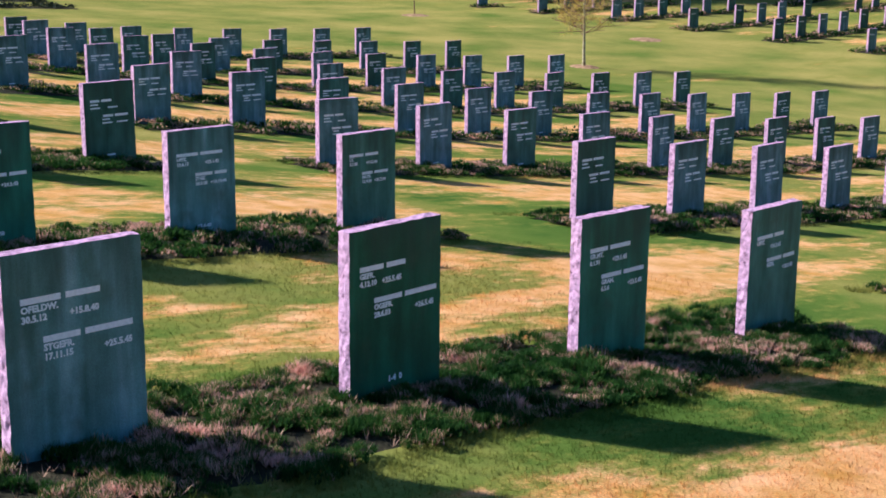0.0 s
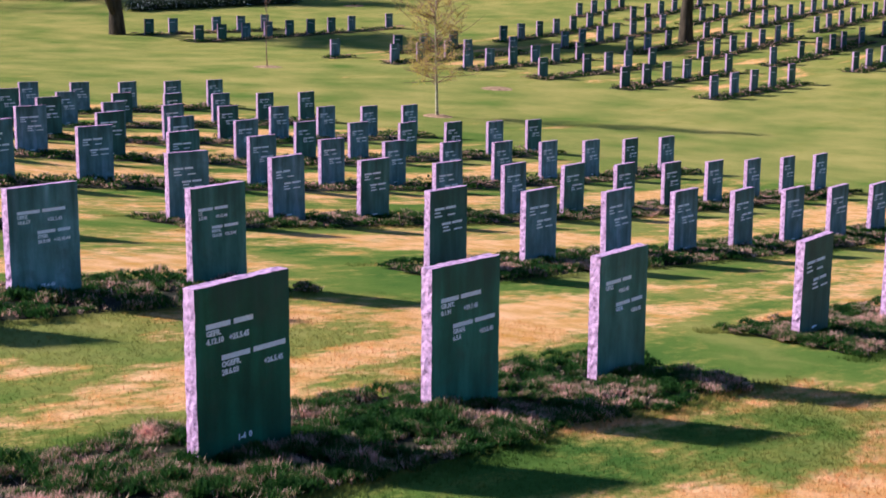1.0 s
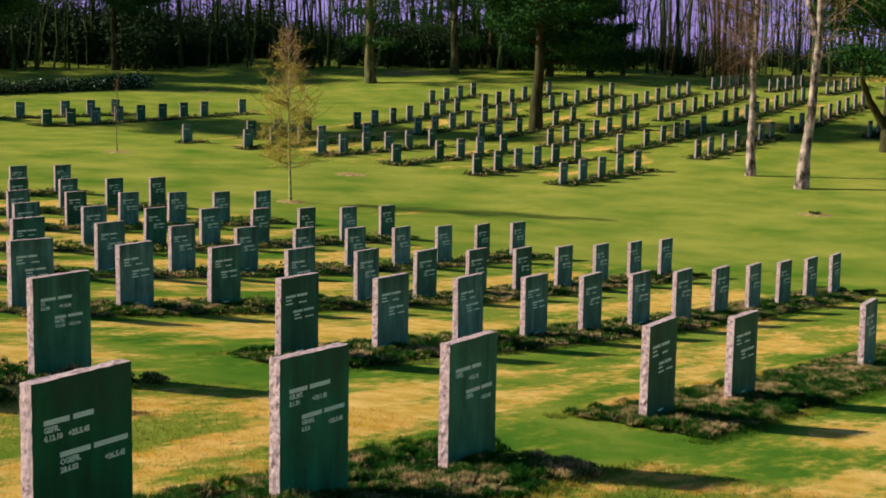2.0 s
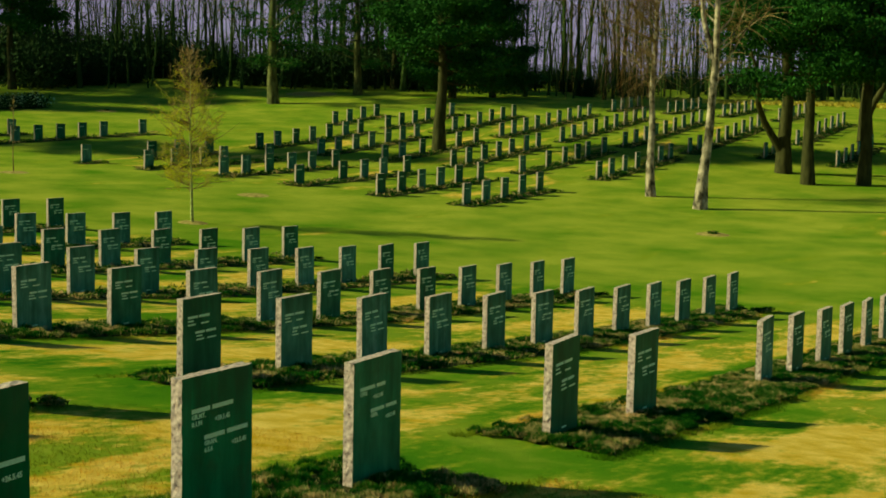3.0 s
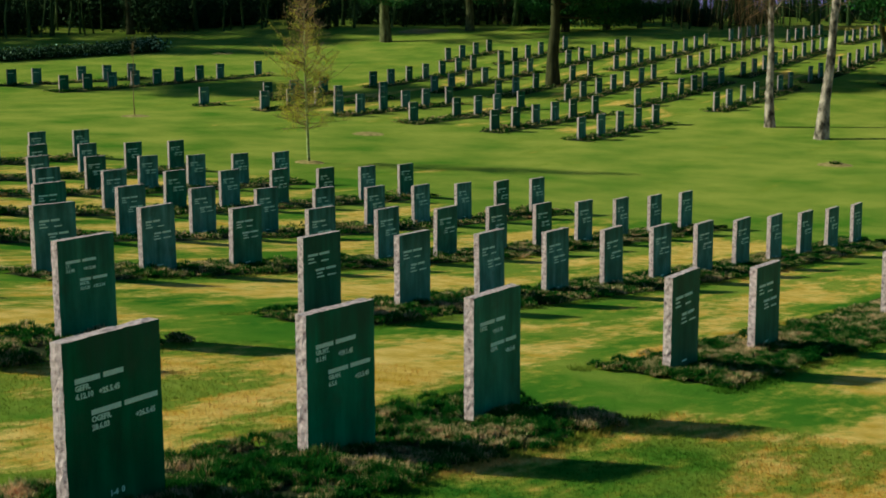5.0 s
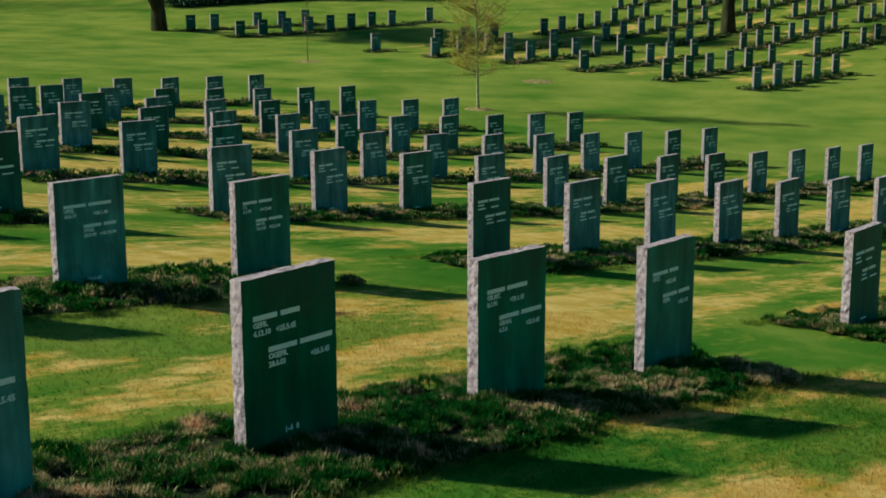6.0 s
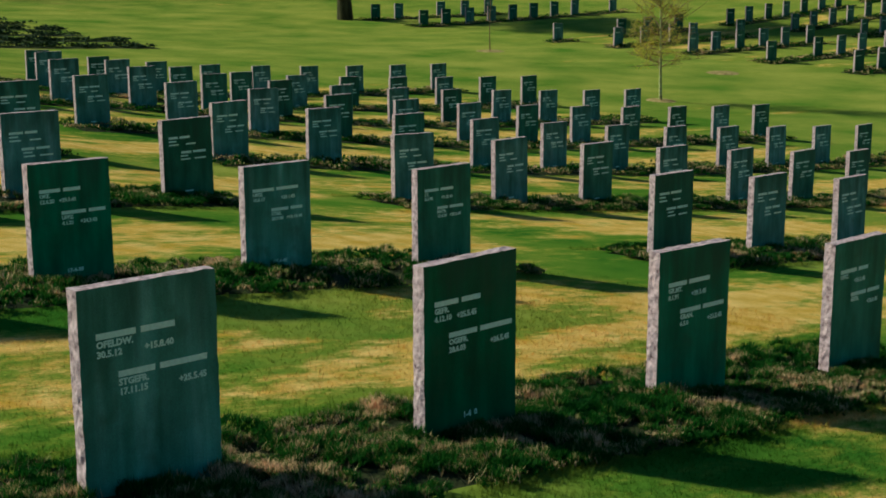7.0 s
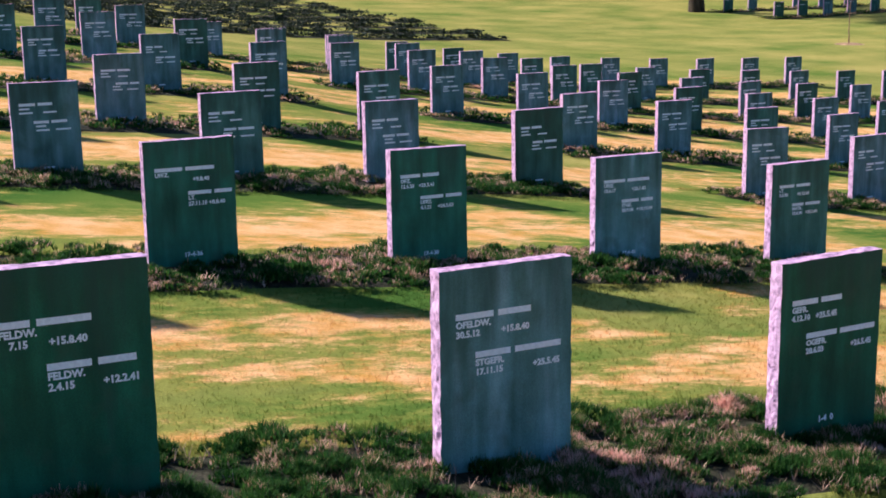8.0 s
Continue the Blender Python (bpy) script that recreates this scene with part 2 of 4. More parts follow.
# ---- ground ----
ROW, FIRST = 4.37, 5.07         # metres between the rows, and of the first row from the eye
D = math.sqrt(0.5)              # the rows run at 45 degrees
ALONG = (-60, -15, 8, 22, 36, 50, 65, 80, 100, 140)
ACROSS = (-60, -10, 12, 27, 42, 60, 120)
HEIGHT = np.array((
    (2.25, 3.27, 3.7, 3.96, 4.25, 4.57, 5.46),
    (-0.67, -0.01, -0.37, -0.03, 0.26, 0.66, 2.4),
    (-2.28, -2.7, -2.64, -2.16, -1.99, -1.44, 0.98),
    (-3.15, -3.83, -4.11, -3.7, -3.32, -2.41, 0.45),
    (-3.77, -4.56, -4.87, -4.35, -3.58, -2.89, 0.35),
    (-4.09, -4.69, -4.59, -4.12, -3.39, -2.86, 0.7),
    (-4.08, -4.32, -4.01, -3.52, -3.03, -2.03, 1.41),
    (-3.75, -3.58, -3.27, -2.37, -1.76, -1.03, 2.27),
    (-2.99, -2.18, -1.39, -0.41, 0.1, 1.05, 3.1),
    (-1.06, 0.94, 1.7, 1.87, 2.01, 2.88, 4.53)))



def weights(knots, x):
    """Smooth weights of the knots at each x."""
    k = np.array(knots, float)
    x = np.clip(np.asarray(x, float), k[0], k[-1])
    i = np.clip(np.searchsorted(k, x) - 1, 0, len(k) - 2)
    h = k[i + 1] - k[i]
    t = (x - k[i]) / h
    w = np.zeros((len(x), len(k)))
    r = np.arange(len(x))
    w[r, i] += 2 * t**3 - 3 * t**2 + 1
    w[r, i + 1] += 3 * t**2 - 2 * t**3
    for j, m in ((i, t**3 - 2 * t**2 + t), (i + 1, t**3 - t**2)):
        lo, hi = np.maximum(j - 1, 0), np.minimum(j + 1, len(k) - 1)
        g = m * h / (k[hi] - k[lo])
        np.add.at(w, (r, hi), g)
        np.add.at(w, (r, lo), -g)
    return w


def ground_z(x, y):
    x, y = np.atleast_1d(np.asarray(x, float)), np.atleast_1d(np.asarray(y, float))
    s, o = (x + y) * D, (y - x) * D
    z = np.einsum("ni,ij,nj->n", weights(ALONG, s), HEIGHT, weights(ACROSS, o))
    far = np.maximum(np.hypot(x, y) - 150, 0)
    dip = 0.06 * np.exp(-((s - 1.6) / 2.2) ** 2 - ((o - 5) / 3) ** 2)
    t = np.clip((10.6 - s) / 3.2, 0, 1)
    rise = 0.0115 * np.clip(o - 7, 0, 33) * t * t * (3 - 2 * t)
    t, u = np.clip((o - 20) / 13, 0, 1), np.clip((22 - s) / 10, 0, 1)
    rise = rise + 0.21 * t * t * (3 - 2 * t) * u * u * (3 - 2 * u)
    return z - 0.03 * far - dip - 0.045 + rise


def gz(x, y):
    return float(ground_z(x, y)[0])


def plan(s, o):
    """From metres along and across the rows to x, y."""
    return (s - o) * D, (s + o) * D


def mesh_of(name, verts, faces, material, smooth=False):
    me = bpy.data.meshes.new(name)
    me.from_pydata(verts, [], faces)
    for m in material if isinstance(material, (list, tuple)) else (material,):
        me.materials.append(m)
    if smooth:
        me.polygons.foreach_set("use_smooth", [True] * len(me.polygons))
    return me


def tri_mesh(name, v, material, n=3):
    """A mesh of loose triangles (or quads) from an array (count, n, 3)."""
    v = np.asarray(v, np.float32).reshape(-1, 3)
    c = len(v) // n
    me = bpy.data.meshes.new(name)
    me.vertices.add(len(v))
    me.vertices.foreach_set("co", v.ravel())
    me.loops.add(len(v))
    me.loops.foreach_set("vertex_index", np.arange(len(v), dtype=np.int32))
    me.polygons.add(c)
    me.polygons.foreach_set("loop_start", np.arange(0, len(v), n, dtype=np.int32))
    me.update()
    me.validate()
    me.materials.append(material)
    return me


def part(name, me, parent, label=""):
    ob = new(name, me)
    ob.parent = parent
    return tagged(ob, label)


rng = np.random.default_rng(7)


def ring(a, b, step):
    return np.arange(a, b + step / 2, step)


gx = np.concatenate([ring(-900, -140, 40), ring(-120, -24, 4), ring(-22, 34, 0.5), ring(36, 130, 3), ring(150, 900, 50)])
gy = np.concatenate([ring(-900, -60, 40), ring(-40, -4, 4), ring(-2, 48, 0.5), ring(50, 180, 2.5), ring(220, 1100, 55)])
XX, YY = np.meshgrid(gx, gy)
ZZ = ground_z(XX.ravel(), YY.ravel()) + np.array([0.010 * noise.noise((x * 0.45, y * 0.45, 0)) for x, y in zip(XX.ravel(), YY.ravel())])
nx, ny = len(gx), len(gy)
ground = new("ground", mesh_of("ground", np.stack([XX.ravel(), YY.ravel(), ZZ], 1).tolist(),
             [(j * nx + i, j * nx + i + 1, (j + 1) * nx + i + 1, (j + 1) * nx + i) for j in range(ny - 1) for i in range(nx - 1)], M_LAWN, True))
tagged(ground, "mown cemetery lawn with green and straw-dry patches", "lawn", kind="structure")

# ---- gravestones ----
SW, SH, ST = 0.66, 0.945, 0.082


def slab_mesh(seed, chip=0.0):
    """A slab with a honed front and back and rough-hewn ends and top; the front stands on y = 0."""
    r = random.Random(seed)
    nx_, ny_, nz_ = 12, 3, 24
    z0 = -0.12
    bm = bmesh.new()
    grid = {}
    o3 = Vector((r.random() * 50, r.random() * 50, 0))
    for i in range(nx_ + 1):
        for j in range(ny_ + 1):
            for k in range(nz_ + 1):
                if 0 < i < nx_ and 0 < j < ny_ and 0 < k < nz_:
                    continue
                p = Vector((SW * (i / nx_ - 0.5), ST * j / ny_, z0 + (SH - z0) * k / nz_))
                q = p * 23 + o3
                d = 0.006 * noise.noise(q * 0.6) + 0.006 * noise.noise(q * 1.5) + 0.007 * noise.noise(q * 4.1)
                inner = 1.0 if 0 < j < ny_ else 0.55
                if i == 0:
                    p.x -= inner * (d + 0.004)
                if i == nx_:
                    p.x += inner * (d + 0.004)
                if k == nz_:
                    p.z += inner * d * 0.95 + chip * (i / nx_ - 0.5)
                grid[i, j, k] = bm.verts.new(p)
    def quad(a, b, c, d, m):
        f = bm.faces.new([grid[a], grid[b], grid[c], grid[d]])
        f.material_index = m
    for i in range(nx_):
        for k in range(nz_):
            quad((i, 0, k), (i + 1, 0, k), (i + 1, 0, k + 1), (i, 0, k + 1), 0)
            quad((i + 1, ny_, k), (i, ny_, k), (i, ny_, k + 1), (i + 1, ny_, k + 1), 0)
    for j in range(ny_):
        for k in range(nz_):
            quad((0, j + 1, k), (0, j, k), (0, j, k + 1), (0, j + 1, k + 1), 1)
            quad((nx_, j, k), (nx_, j + 1, k), (nx_, j + 1, k + 1), (nx_, j, k + 1), 1)
        for i in range(nx_):
            quad((i, j, nz_), (i + 1, j, nz_), (i + 1, j + 1, nz_), (i, j + 1, nz_), 1)
    me = bpy.data.meshes.new("slab")
    bm.to_mesh(me)
    bm.free()
    me.materials.append(M_FACE)
    me.materials.append(M_HEWN)
    return me


SLABS = [slab_mesh(k, (k % 3 - 1) * 0.006) for k in range(6)]


def bars_mesh(bars):
    """Flat raised bars x0, x1, z0, z1 on the face."""
    v, f = [], []
    for x0, x1, za, zb in bars:
        n = len(v)
        for y in (-0.0025, 0.004):
            v += [(x0, y, za), (x1, y, za), (x1, y, zb), (x0, y, zb)]
        f += [(n, n + 1, n + 2, n + 3), (n, n + 4, n + 5, n + 1), (n + 1, n + 5, n + 6, n + 2), (n + 2, n + 6, n + 7, n + 3), (n + 3, n + 7, n + 4, n)]
    return mesh_of("bars", v, f, M_LETTER)


def text_mesh(words, size, x, z, right=False):
    cu = bpy.data.curves.new("text", "FONT")
    cu.body, cu.size, cu.extrude, cu.resolution_u = words, size / 0.70, 0.0012, 2
    cu.offset = 0.0017
    cu.align_x = "RIGHT" if right else "LEFT"
    ob = bpy.data.objects.new("text", cu)
    scene.collection.objects.link(ob)
    me = bpy.data.meshes.new_from_object(ob.evaluated_get(bpy.context.evaluated_depsgraph_get()))
    bpy.data.objects.remove(ob)
    me.transform(Matrix.Translation((x, -0.0015, z)) @ Matrix.Rotation(radians(90), 4, "X"))
    me.materials.clear()
    me.materials.append(M_LETTER)
    return me


def bar_parts(name, e, widths, x, z, h, label):
    """Bars as long as the words that they stand for, one part each."""
    for w in widths:
        part(name, bars_mesh([(x, x + w, z, z + h)]), e, label)
        x += w + 0.024


def gravestone(x, y, turn, slab, lines, label):
    """lines: kind, what, x, z from the top's left corner, size."""
    e = new("gravestone")
    tagged(e, label, "gravestone", "gravestones in rows")
    part("slab", slab, e)
    for kind, what, lx, lz, size in lines:
        if kind == "bar":
            bar_parts("name_bar", e, what, lx - SW / 2, SH - lz, size * 0.75, "pale painted name bar")
        elif kind == "right":
            part("lettering", text_mesh(what, size, lx - SW / 2, SH - lz, True), e, "pale cut lettering")["kind"] = "stuff"
        else:
            part("lettering", text_mesh(what, size, lx - SW / 2, SH - lz), e, "pale cut lettering")["kind"] = "stuff"
    e.matrix_world = pose(x, y, gz(x, y), 0, 0, turn)
    return e


def row_line(k, s):
    """Metres across to row k, s metres along it: the front row drifts outward, the last two rows across the valley run askew."""
    drift = 0.006 * np.maximum(0.0, s - 8) if k == 0 else 2.5 - 0.20 * (s - 56.5) if k == 12 else 2.3 - 0.38 * (s - 56.5) if k == 13 else 0.0
    return FIRST + ROW * k + drift


def row_place(k, s):
    """Front middle of the stone s metres along row k."""
    return plan(s, row_line(k, s))


NEAR = "blue-grey upright gravestone with hewn edges in a heather bed"
CAP, SMALL = 0.036, 0.028
# rows 0 and 1: stones whose ranks and dates can be read
READ = [
    (0, 0.78, 0.0, [("bar", (0.115, 0.20), 0.10, 0.222, CAP), ("text", "FELDW.", 0.10, 0.258, SMALL), ("text", "7.15", 0.135, 0.300, SMALL), ("right", "+15.8.40", 0.42, 0.300, SMALL),
                    ("bar", (0.165, 0.145), 0.265, 0.398, CAP), ("text", "FELDW.", 0.265, 0.434, SMALL), ("text", "2.4.15", 0.265, 0.476, SMALL), ("right", "+12.2.41", 0.61, 0.476, SMALL)]),
    (0, 2.67, 1.1, [("bar", (0.185, 0.165), 0.075, 0.222, CAP), ("text", "OFELDW.", 0.075, 0.258, SMALL), ("text", "30.5.12", 0.075, 0.300, SMALL), ("right", "+15.8.40", 0.44, 0.300, SMALL),
                    ("bar", (0.175, 0.235), 0.170, 0.398, CAP), ("text", "STGEFR.", 0.170, 0.434, SMALL), ("text", "17.11.15", 0.170, 0.476, SMALL), ("right", "+25.5.45", 0.60, 0.476, SMALL)]),
    (0, 4.52, 1.9, [("bar", (0.165, 0.135), 0.070, 0.222, CAP), ("text", "GEFR.", 0.070, 0.258, SMALL), ("text", "4.12.10", 0.070, 0.300, SMALL), ("text", "+25.5.45", 0.225, 0.300, SMALL),
                    ("bar", (0.20, 0.235), 0.170, 0.398, CAP), ("text", "OGEFR.", 0.170, 0.434, SMALL), ("text", "28.6.03", 0.170, 0.476, SMALL), ("right", "+26.5.45", 0.61, 0.476, SMALL), ("text", "1-4  0", 0.27, 0.845, 0.03)]),
    (0, 6.36, -0.7, [("bar", (0.165, 0.195), 0.085, 0.222, CAP), ("text", "GR.MT.", 0.085, 0.258, SMALL), ("text", "8.1.91", 0.085, 0.300, SMALL), ("right", "+29.1.45", 0.44, 0.300, SMALL),
                     ("bar", (0.19, 0.20), 0.200, 0.398, CAP), ("text", "GRAN.", 0.200, 0.434, SMALL), ("text", "6.5.6", 0.200, 0.476, SMALL), ("right", "+23.5.45", 0.60, 0.476, SMALL)]),
    (0, 8.20, 0.7, [("bar", (0.20, 0.12), 0.085, 0.222, CAP), ("text", "UFFZ.", 0.085, 0.258, SMALL), ("right", "+24.3.45", 0.40, 0.300, SMALL),
                    ("bar", (0.19, 0.15), 0.230, 0.398, CAP), ("text", "GEFR.", 0.230, 0.434, SMALL), ("right", "+20.2.45", 0.58, 0.476, SMALL)]),
    (1, 2.53, 0.0, [("bar", (0.20, 0.21), 0.075, 0.222, CAP), ("text", "UFFZ.", 0.075, 0.258, SMALL), ("right", "+9.8.40", 0.47, 0.300, SMALL),
                    ("bar", (0.17, 0.13), 0.310, 0.398, CAP), ("text", "LT.", 0.310, 0.434, SMALL), ("text", "27.11.15", 0.310, 0.476, SMALL), ("text", "+8.8.40", 0.46, 0.476, SMALL), ("text", "17-4-36", 0.26, 0.845, 0.03)]),
    (1, 4.43, 1.5, [("bar", (0.17, 0.14), 0.080, 0.222, CAP), ("text", "OFZ.", 0.080, 0.258, SMALL), ("text", "12.6.20", 0.080, 0.300, SMALL), ("text", "+29.3.41", 0.235, 0.300, SMALL),
                    ("bar", (0.20, 0.14), 0.250, 0.398, CAP), ("text", "UFFZ.", 0.250, 0.434, SMALL), ("text", "4.1.21", 0.250, 0.476, SMALL), ("text", "+24.3.43", 0.4, 0.476, SMALL), ("text", "17-4-38", 0.27, 0.845, 0.03)]),
    (1, 6.30, -0.4, [("bar", (0.21, 0.22), 0.080, 0.222, CAP), ("text", "UFFZ.", 0.080, 0.258, SMALL), ("text", "10.6.17", 0.080, 0.300, SMALL), ("right", "+23.1.43", 0.50, 0.300, SMALL),
                    ("bar", (0.17, 0.12), 0.260, 0.398, CAP), ("text", "STGE.", 0.260, 0.434, SMALL), ("text", "20.9.08", 0.260, 0.476, SMALL), ("text", "+10.10.44", 0.41, 0.476, SMALL), ("text", "17-4-40", 0.27, 0.845, 0.03)]),
    (1, 8.17, 0.4, [("bar", (0.17, 0.16), 0.085, 0.222, CAP), ("text", "LT.", 0.085, 0.258, SMALL), ("text", "3.3.98", 0.085, 0.300, SMALL), ("right", "+9.12.44", 0.43, 0.300, SMALL),
                    ("bar", (0.13, 0.17), 0.240, 0.398, CAP), ("text", "MATR.", 0.240, 0.434, SMALL), ("text", "12.4.20", 0.240, 0.476, SMALL), ("text", "+25.2.44", 0.395, 0.476, SMALL)]),
]
GREEN, DULL, MILD, CLEAN = (0.15, 0.66, 0.33), (0.44, 1.06, 0.70), (0.95, 1.28, 1.06), (1.80, 1.74, 1.84)
CAST = (GREEN, CLEAN, GREEN, DULL, MILD, DULL, DULL, CLEAN, MILD)
for n_, (k, s, dev, lines) in enumerate(READ):
    x, y = row_place(k, s)
    e = gravestone(x, y, 45 + dev, SLABS[n_ % 6], lines, NEAR)
    for c in e.children:
        if c.name.startswith("slab"):
            c.color = (*CAST[n_], 0.0)

# the other stones: the writing on them cannot be read and stands as bars
rb = random.Random(5)
PATTERN = []
for k in range(5):
    e = new("gravestone")
    tagged(e, NEAR, "gravestone", "gravestones in rows")
    part("slab", SLABS[k], e)
    NAME, DATE = "pale painted name bar", "pale painted date bar"
    bar_parts("name_bar", e, (rb.uniform(0.12, 0.2), rb.uniform(0.12, 0.2)), -0.25, 0.717, 0.028, NAME)
    bar_parts("name_bar", e, (rb.uniform(0.12, 0.17), rb.uniform(0.12, 0.18)), -0.12 + 0.03 * (k % 3), 0.540, 0.028, NAME)
    for x, w, z in ((-0.25, 0.10, 0.636), (-0.25, 0.13, 0.596), (-0.02, 0.13, 0.596), (-0.10, 0.10, 0.460), (-0.10, 0.13, 0.420), (0.09, 0.15, 0.420)):
        bar_parts("date_bar", e, (w,), x, z + 0.045, 0.017, DATE)
    bar_parts("number_bar", e, (0.11,), -0.06, 0.09, 0.017, "small pale number bar")
    PATTERN.append(e)
FARSTONE = []
for k in range(3):
    e = new("gravestone")
    tagged(e, "grey upright gravestone in a far row across the lawn", "gravestone", "gravestones in far rows")
    part("slab", SLABS[k + 3], e)
    bar_parts("name_bar", e, (0.16, 0.15), -0.24, 0.69, 0.03, NAME)
    FARSTONE.append(e)
used = set()


def stand(k, s, kinds):
    x, y = row_place(k, s)
    m = pose(x, y, gz(x, y), rb.uniform(-0.8, 0.8), rb.uniform(-0.6, 0.6), 45 + rb.uniform(-2.2, 2.2))
    e = kinds[rb.randrange(len(kinds))]
    if e.name not in used:
        used.add(e.name)
        e.matrix_world = m
    else:
        copy_thing(e, m)


BEDS = []      # row, from, to, fineness
START = ((11.54, 1.82), (11.54, 1.805), (11.47, 1.82), (11.36, 1.835), (11.23, 1.845), (10.99, 1.83), (10.85, 1.835), (10.7, 1.84))
FRONT = (11.62, 13.84, 18.85, 20.6, 22.5, 24.2, 26.0, 27.8, 29.6, 31.4, 33.2)
for k, (a, step) in enumerate(START):
    for s in FRONT if k == 0 else [a + step * n_ for n_ in range(12)]:
        stand(k, s, PATTERN)
    BEDS.append((k, a - 0.65, 34.2 if k == 0 else a + step * 11 + 0.8, 0 if k == 0 else 1 if k < 3 else 2))
LEFT = ((-1.0, -2.9), (0.70, -1.2, -3.0), (8.02, 6.11, 4.25, 2.34, 0.4, -1.5), (7.9, 6.03, 4.11, 2.2, 0.3), (7.75, 5.85, 3.95, 2.1), (7.65, 5.8, 3.9, 2.0), (7.5, 5.7), (7.5,))
for k, ss in enumerate(LEFT):
    for s in ss:
        stand(k, s, PATTERN)
    BEDS.append((k, min(min(ss), 2.0) - 0.8, (8.2 if k < 2 else max(ss)) + 0.62, 0 if k == 0 else 1 if k < 3 else 2))
# rows across the valley, in three blocks: row, and metres along it
VALLEY = [
    (5, (50.4, 52.2, 54.0, 55.8, 57.7)), (6, (50.5, 52.3, 54.1, 55.9, 57.7, 60.0)), (7, (50.5, 54.1, 56.0, 57.8, 60.1)),
    (8, (50.5, 52.2, 54.1, 56.0, 57.8, 60.0)), (9, (50.2, 52.2, 54.4, 56.0, 60.0)), (10, (50.5,)), (10, (55.4, 57.6, 60.2)),
    (12, (51.8, 53.3, 54.9, 56.4, 57.9, 59.4, 60.9, 62.4, 65.3)), (13, (52.1, 53.5, 56.1, 57.6, 59.1)),
]
SLOPE = [
    (5, (64.9, 66.6, 68.5, 70.4, 74.0, 75.7)), (6, (64.8, 68.1, 70.3, 72.1, 73.6, 76.1)), (7, (65.1, 66.9, 68.8, 70.6, 72.3, 74.3, 76.0)),
    (8, (65.0, 66.9, 69.2, 73.7, 76.0)), (9, (65.0, 66.8, 68.7, 70.5, 72.4, 74.2, 76.0)), (10, (64.9, 66.7, 68.6, 70.4, 72.3, 74.2, 76.0)),
]
UPPER = [(2, 81.0, 5), (3, 79.9, 6), (4, 80.2, 2), (4, 87.5, 8), (5, 79.1, 9), (6, 79.5, 9), (7, 79.6, 9), (8, 79.6, 9), (9, 79.3, 7), (10, 79.5, 6), (11, 79.5, 4),
         (3, 96.0, 6), (5, 99.0, 5), (6, 99.5, 6), (7, 99.5, 5), (8, 99.0, 4)]
for k, places in VALLEY + SLOPE + [(k, [a + 1.82 * n_ for n_ in range(c)]) for k, a, c in UPPER]:
    for s in places:
        stand(k, s, FARSTONE)
    BEDS.append((k, places[0] - 0.8, places[-1] + 0.9, 3))


# ---- heather beds ----
def sprigs(x, y, z, h, wide, blades):
    """Upright sprigs: each a few narrow leaning leaves round a point."""
    n = len(x)
    out = np.zeros((n, blades, 3, 3))
    for b in range(blades):
        a = rng.uniform(0, 2 * math.pi, n)
        lean = rng.uniform(0.2, 1.3, n) * h
        hh = h * rng.uniform(0.6, 1.1, n)
        w = wide * rng.uniform(0.6, 1.3, n)
        px, py = -np.sin(a) * w / 2, np.cos(a) * w / 2
        out[:, b, 0] = np.stack([x + px, y + py, z - 0.01], 1)
        out[:, b, 1] = np.stack([x - px, y - py, z - 0.01], 1)
        out[:, b, 2] = np.stack([x + np.cos(a) * lean, y + np.sin(a) * lean, z + hh], 1)
    return out.reshape(-1, 3, 3)


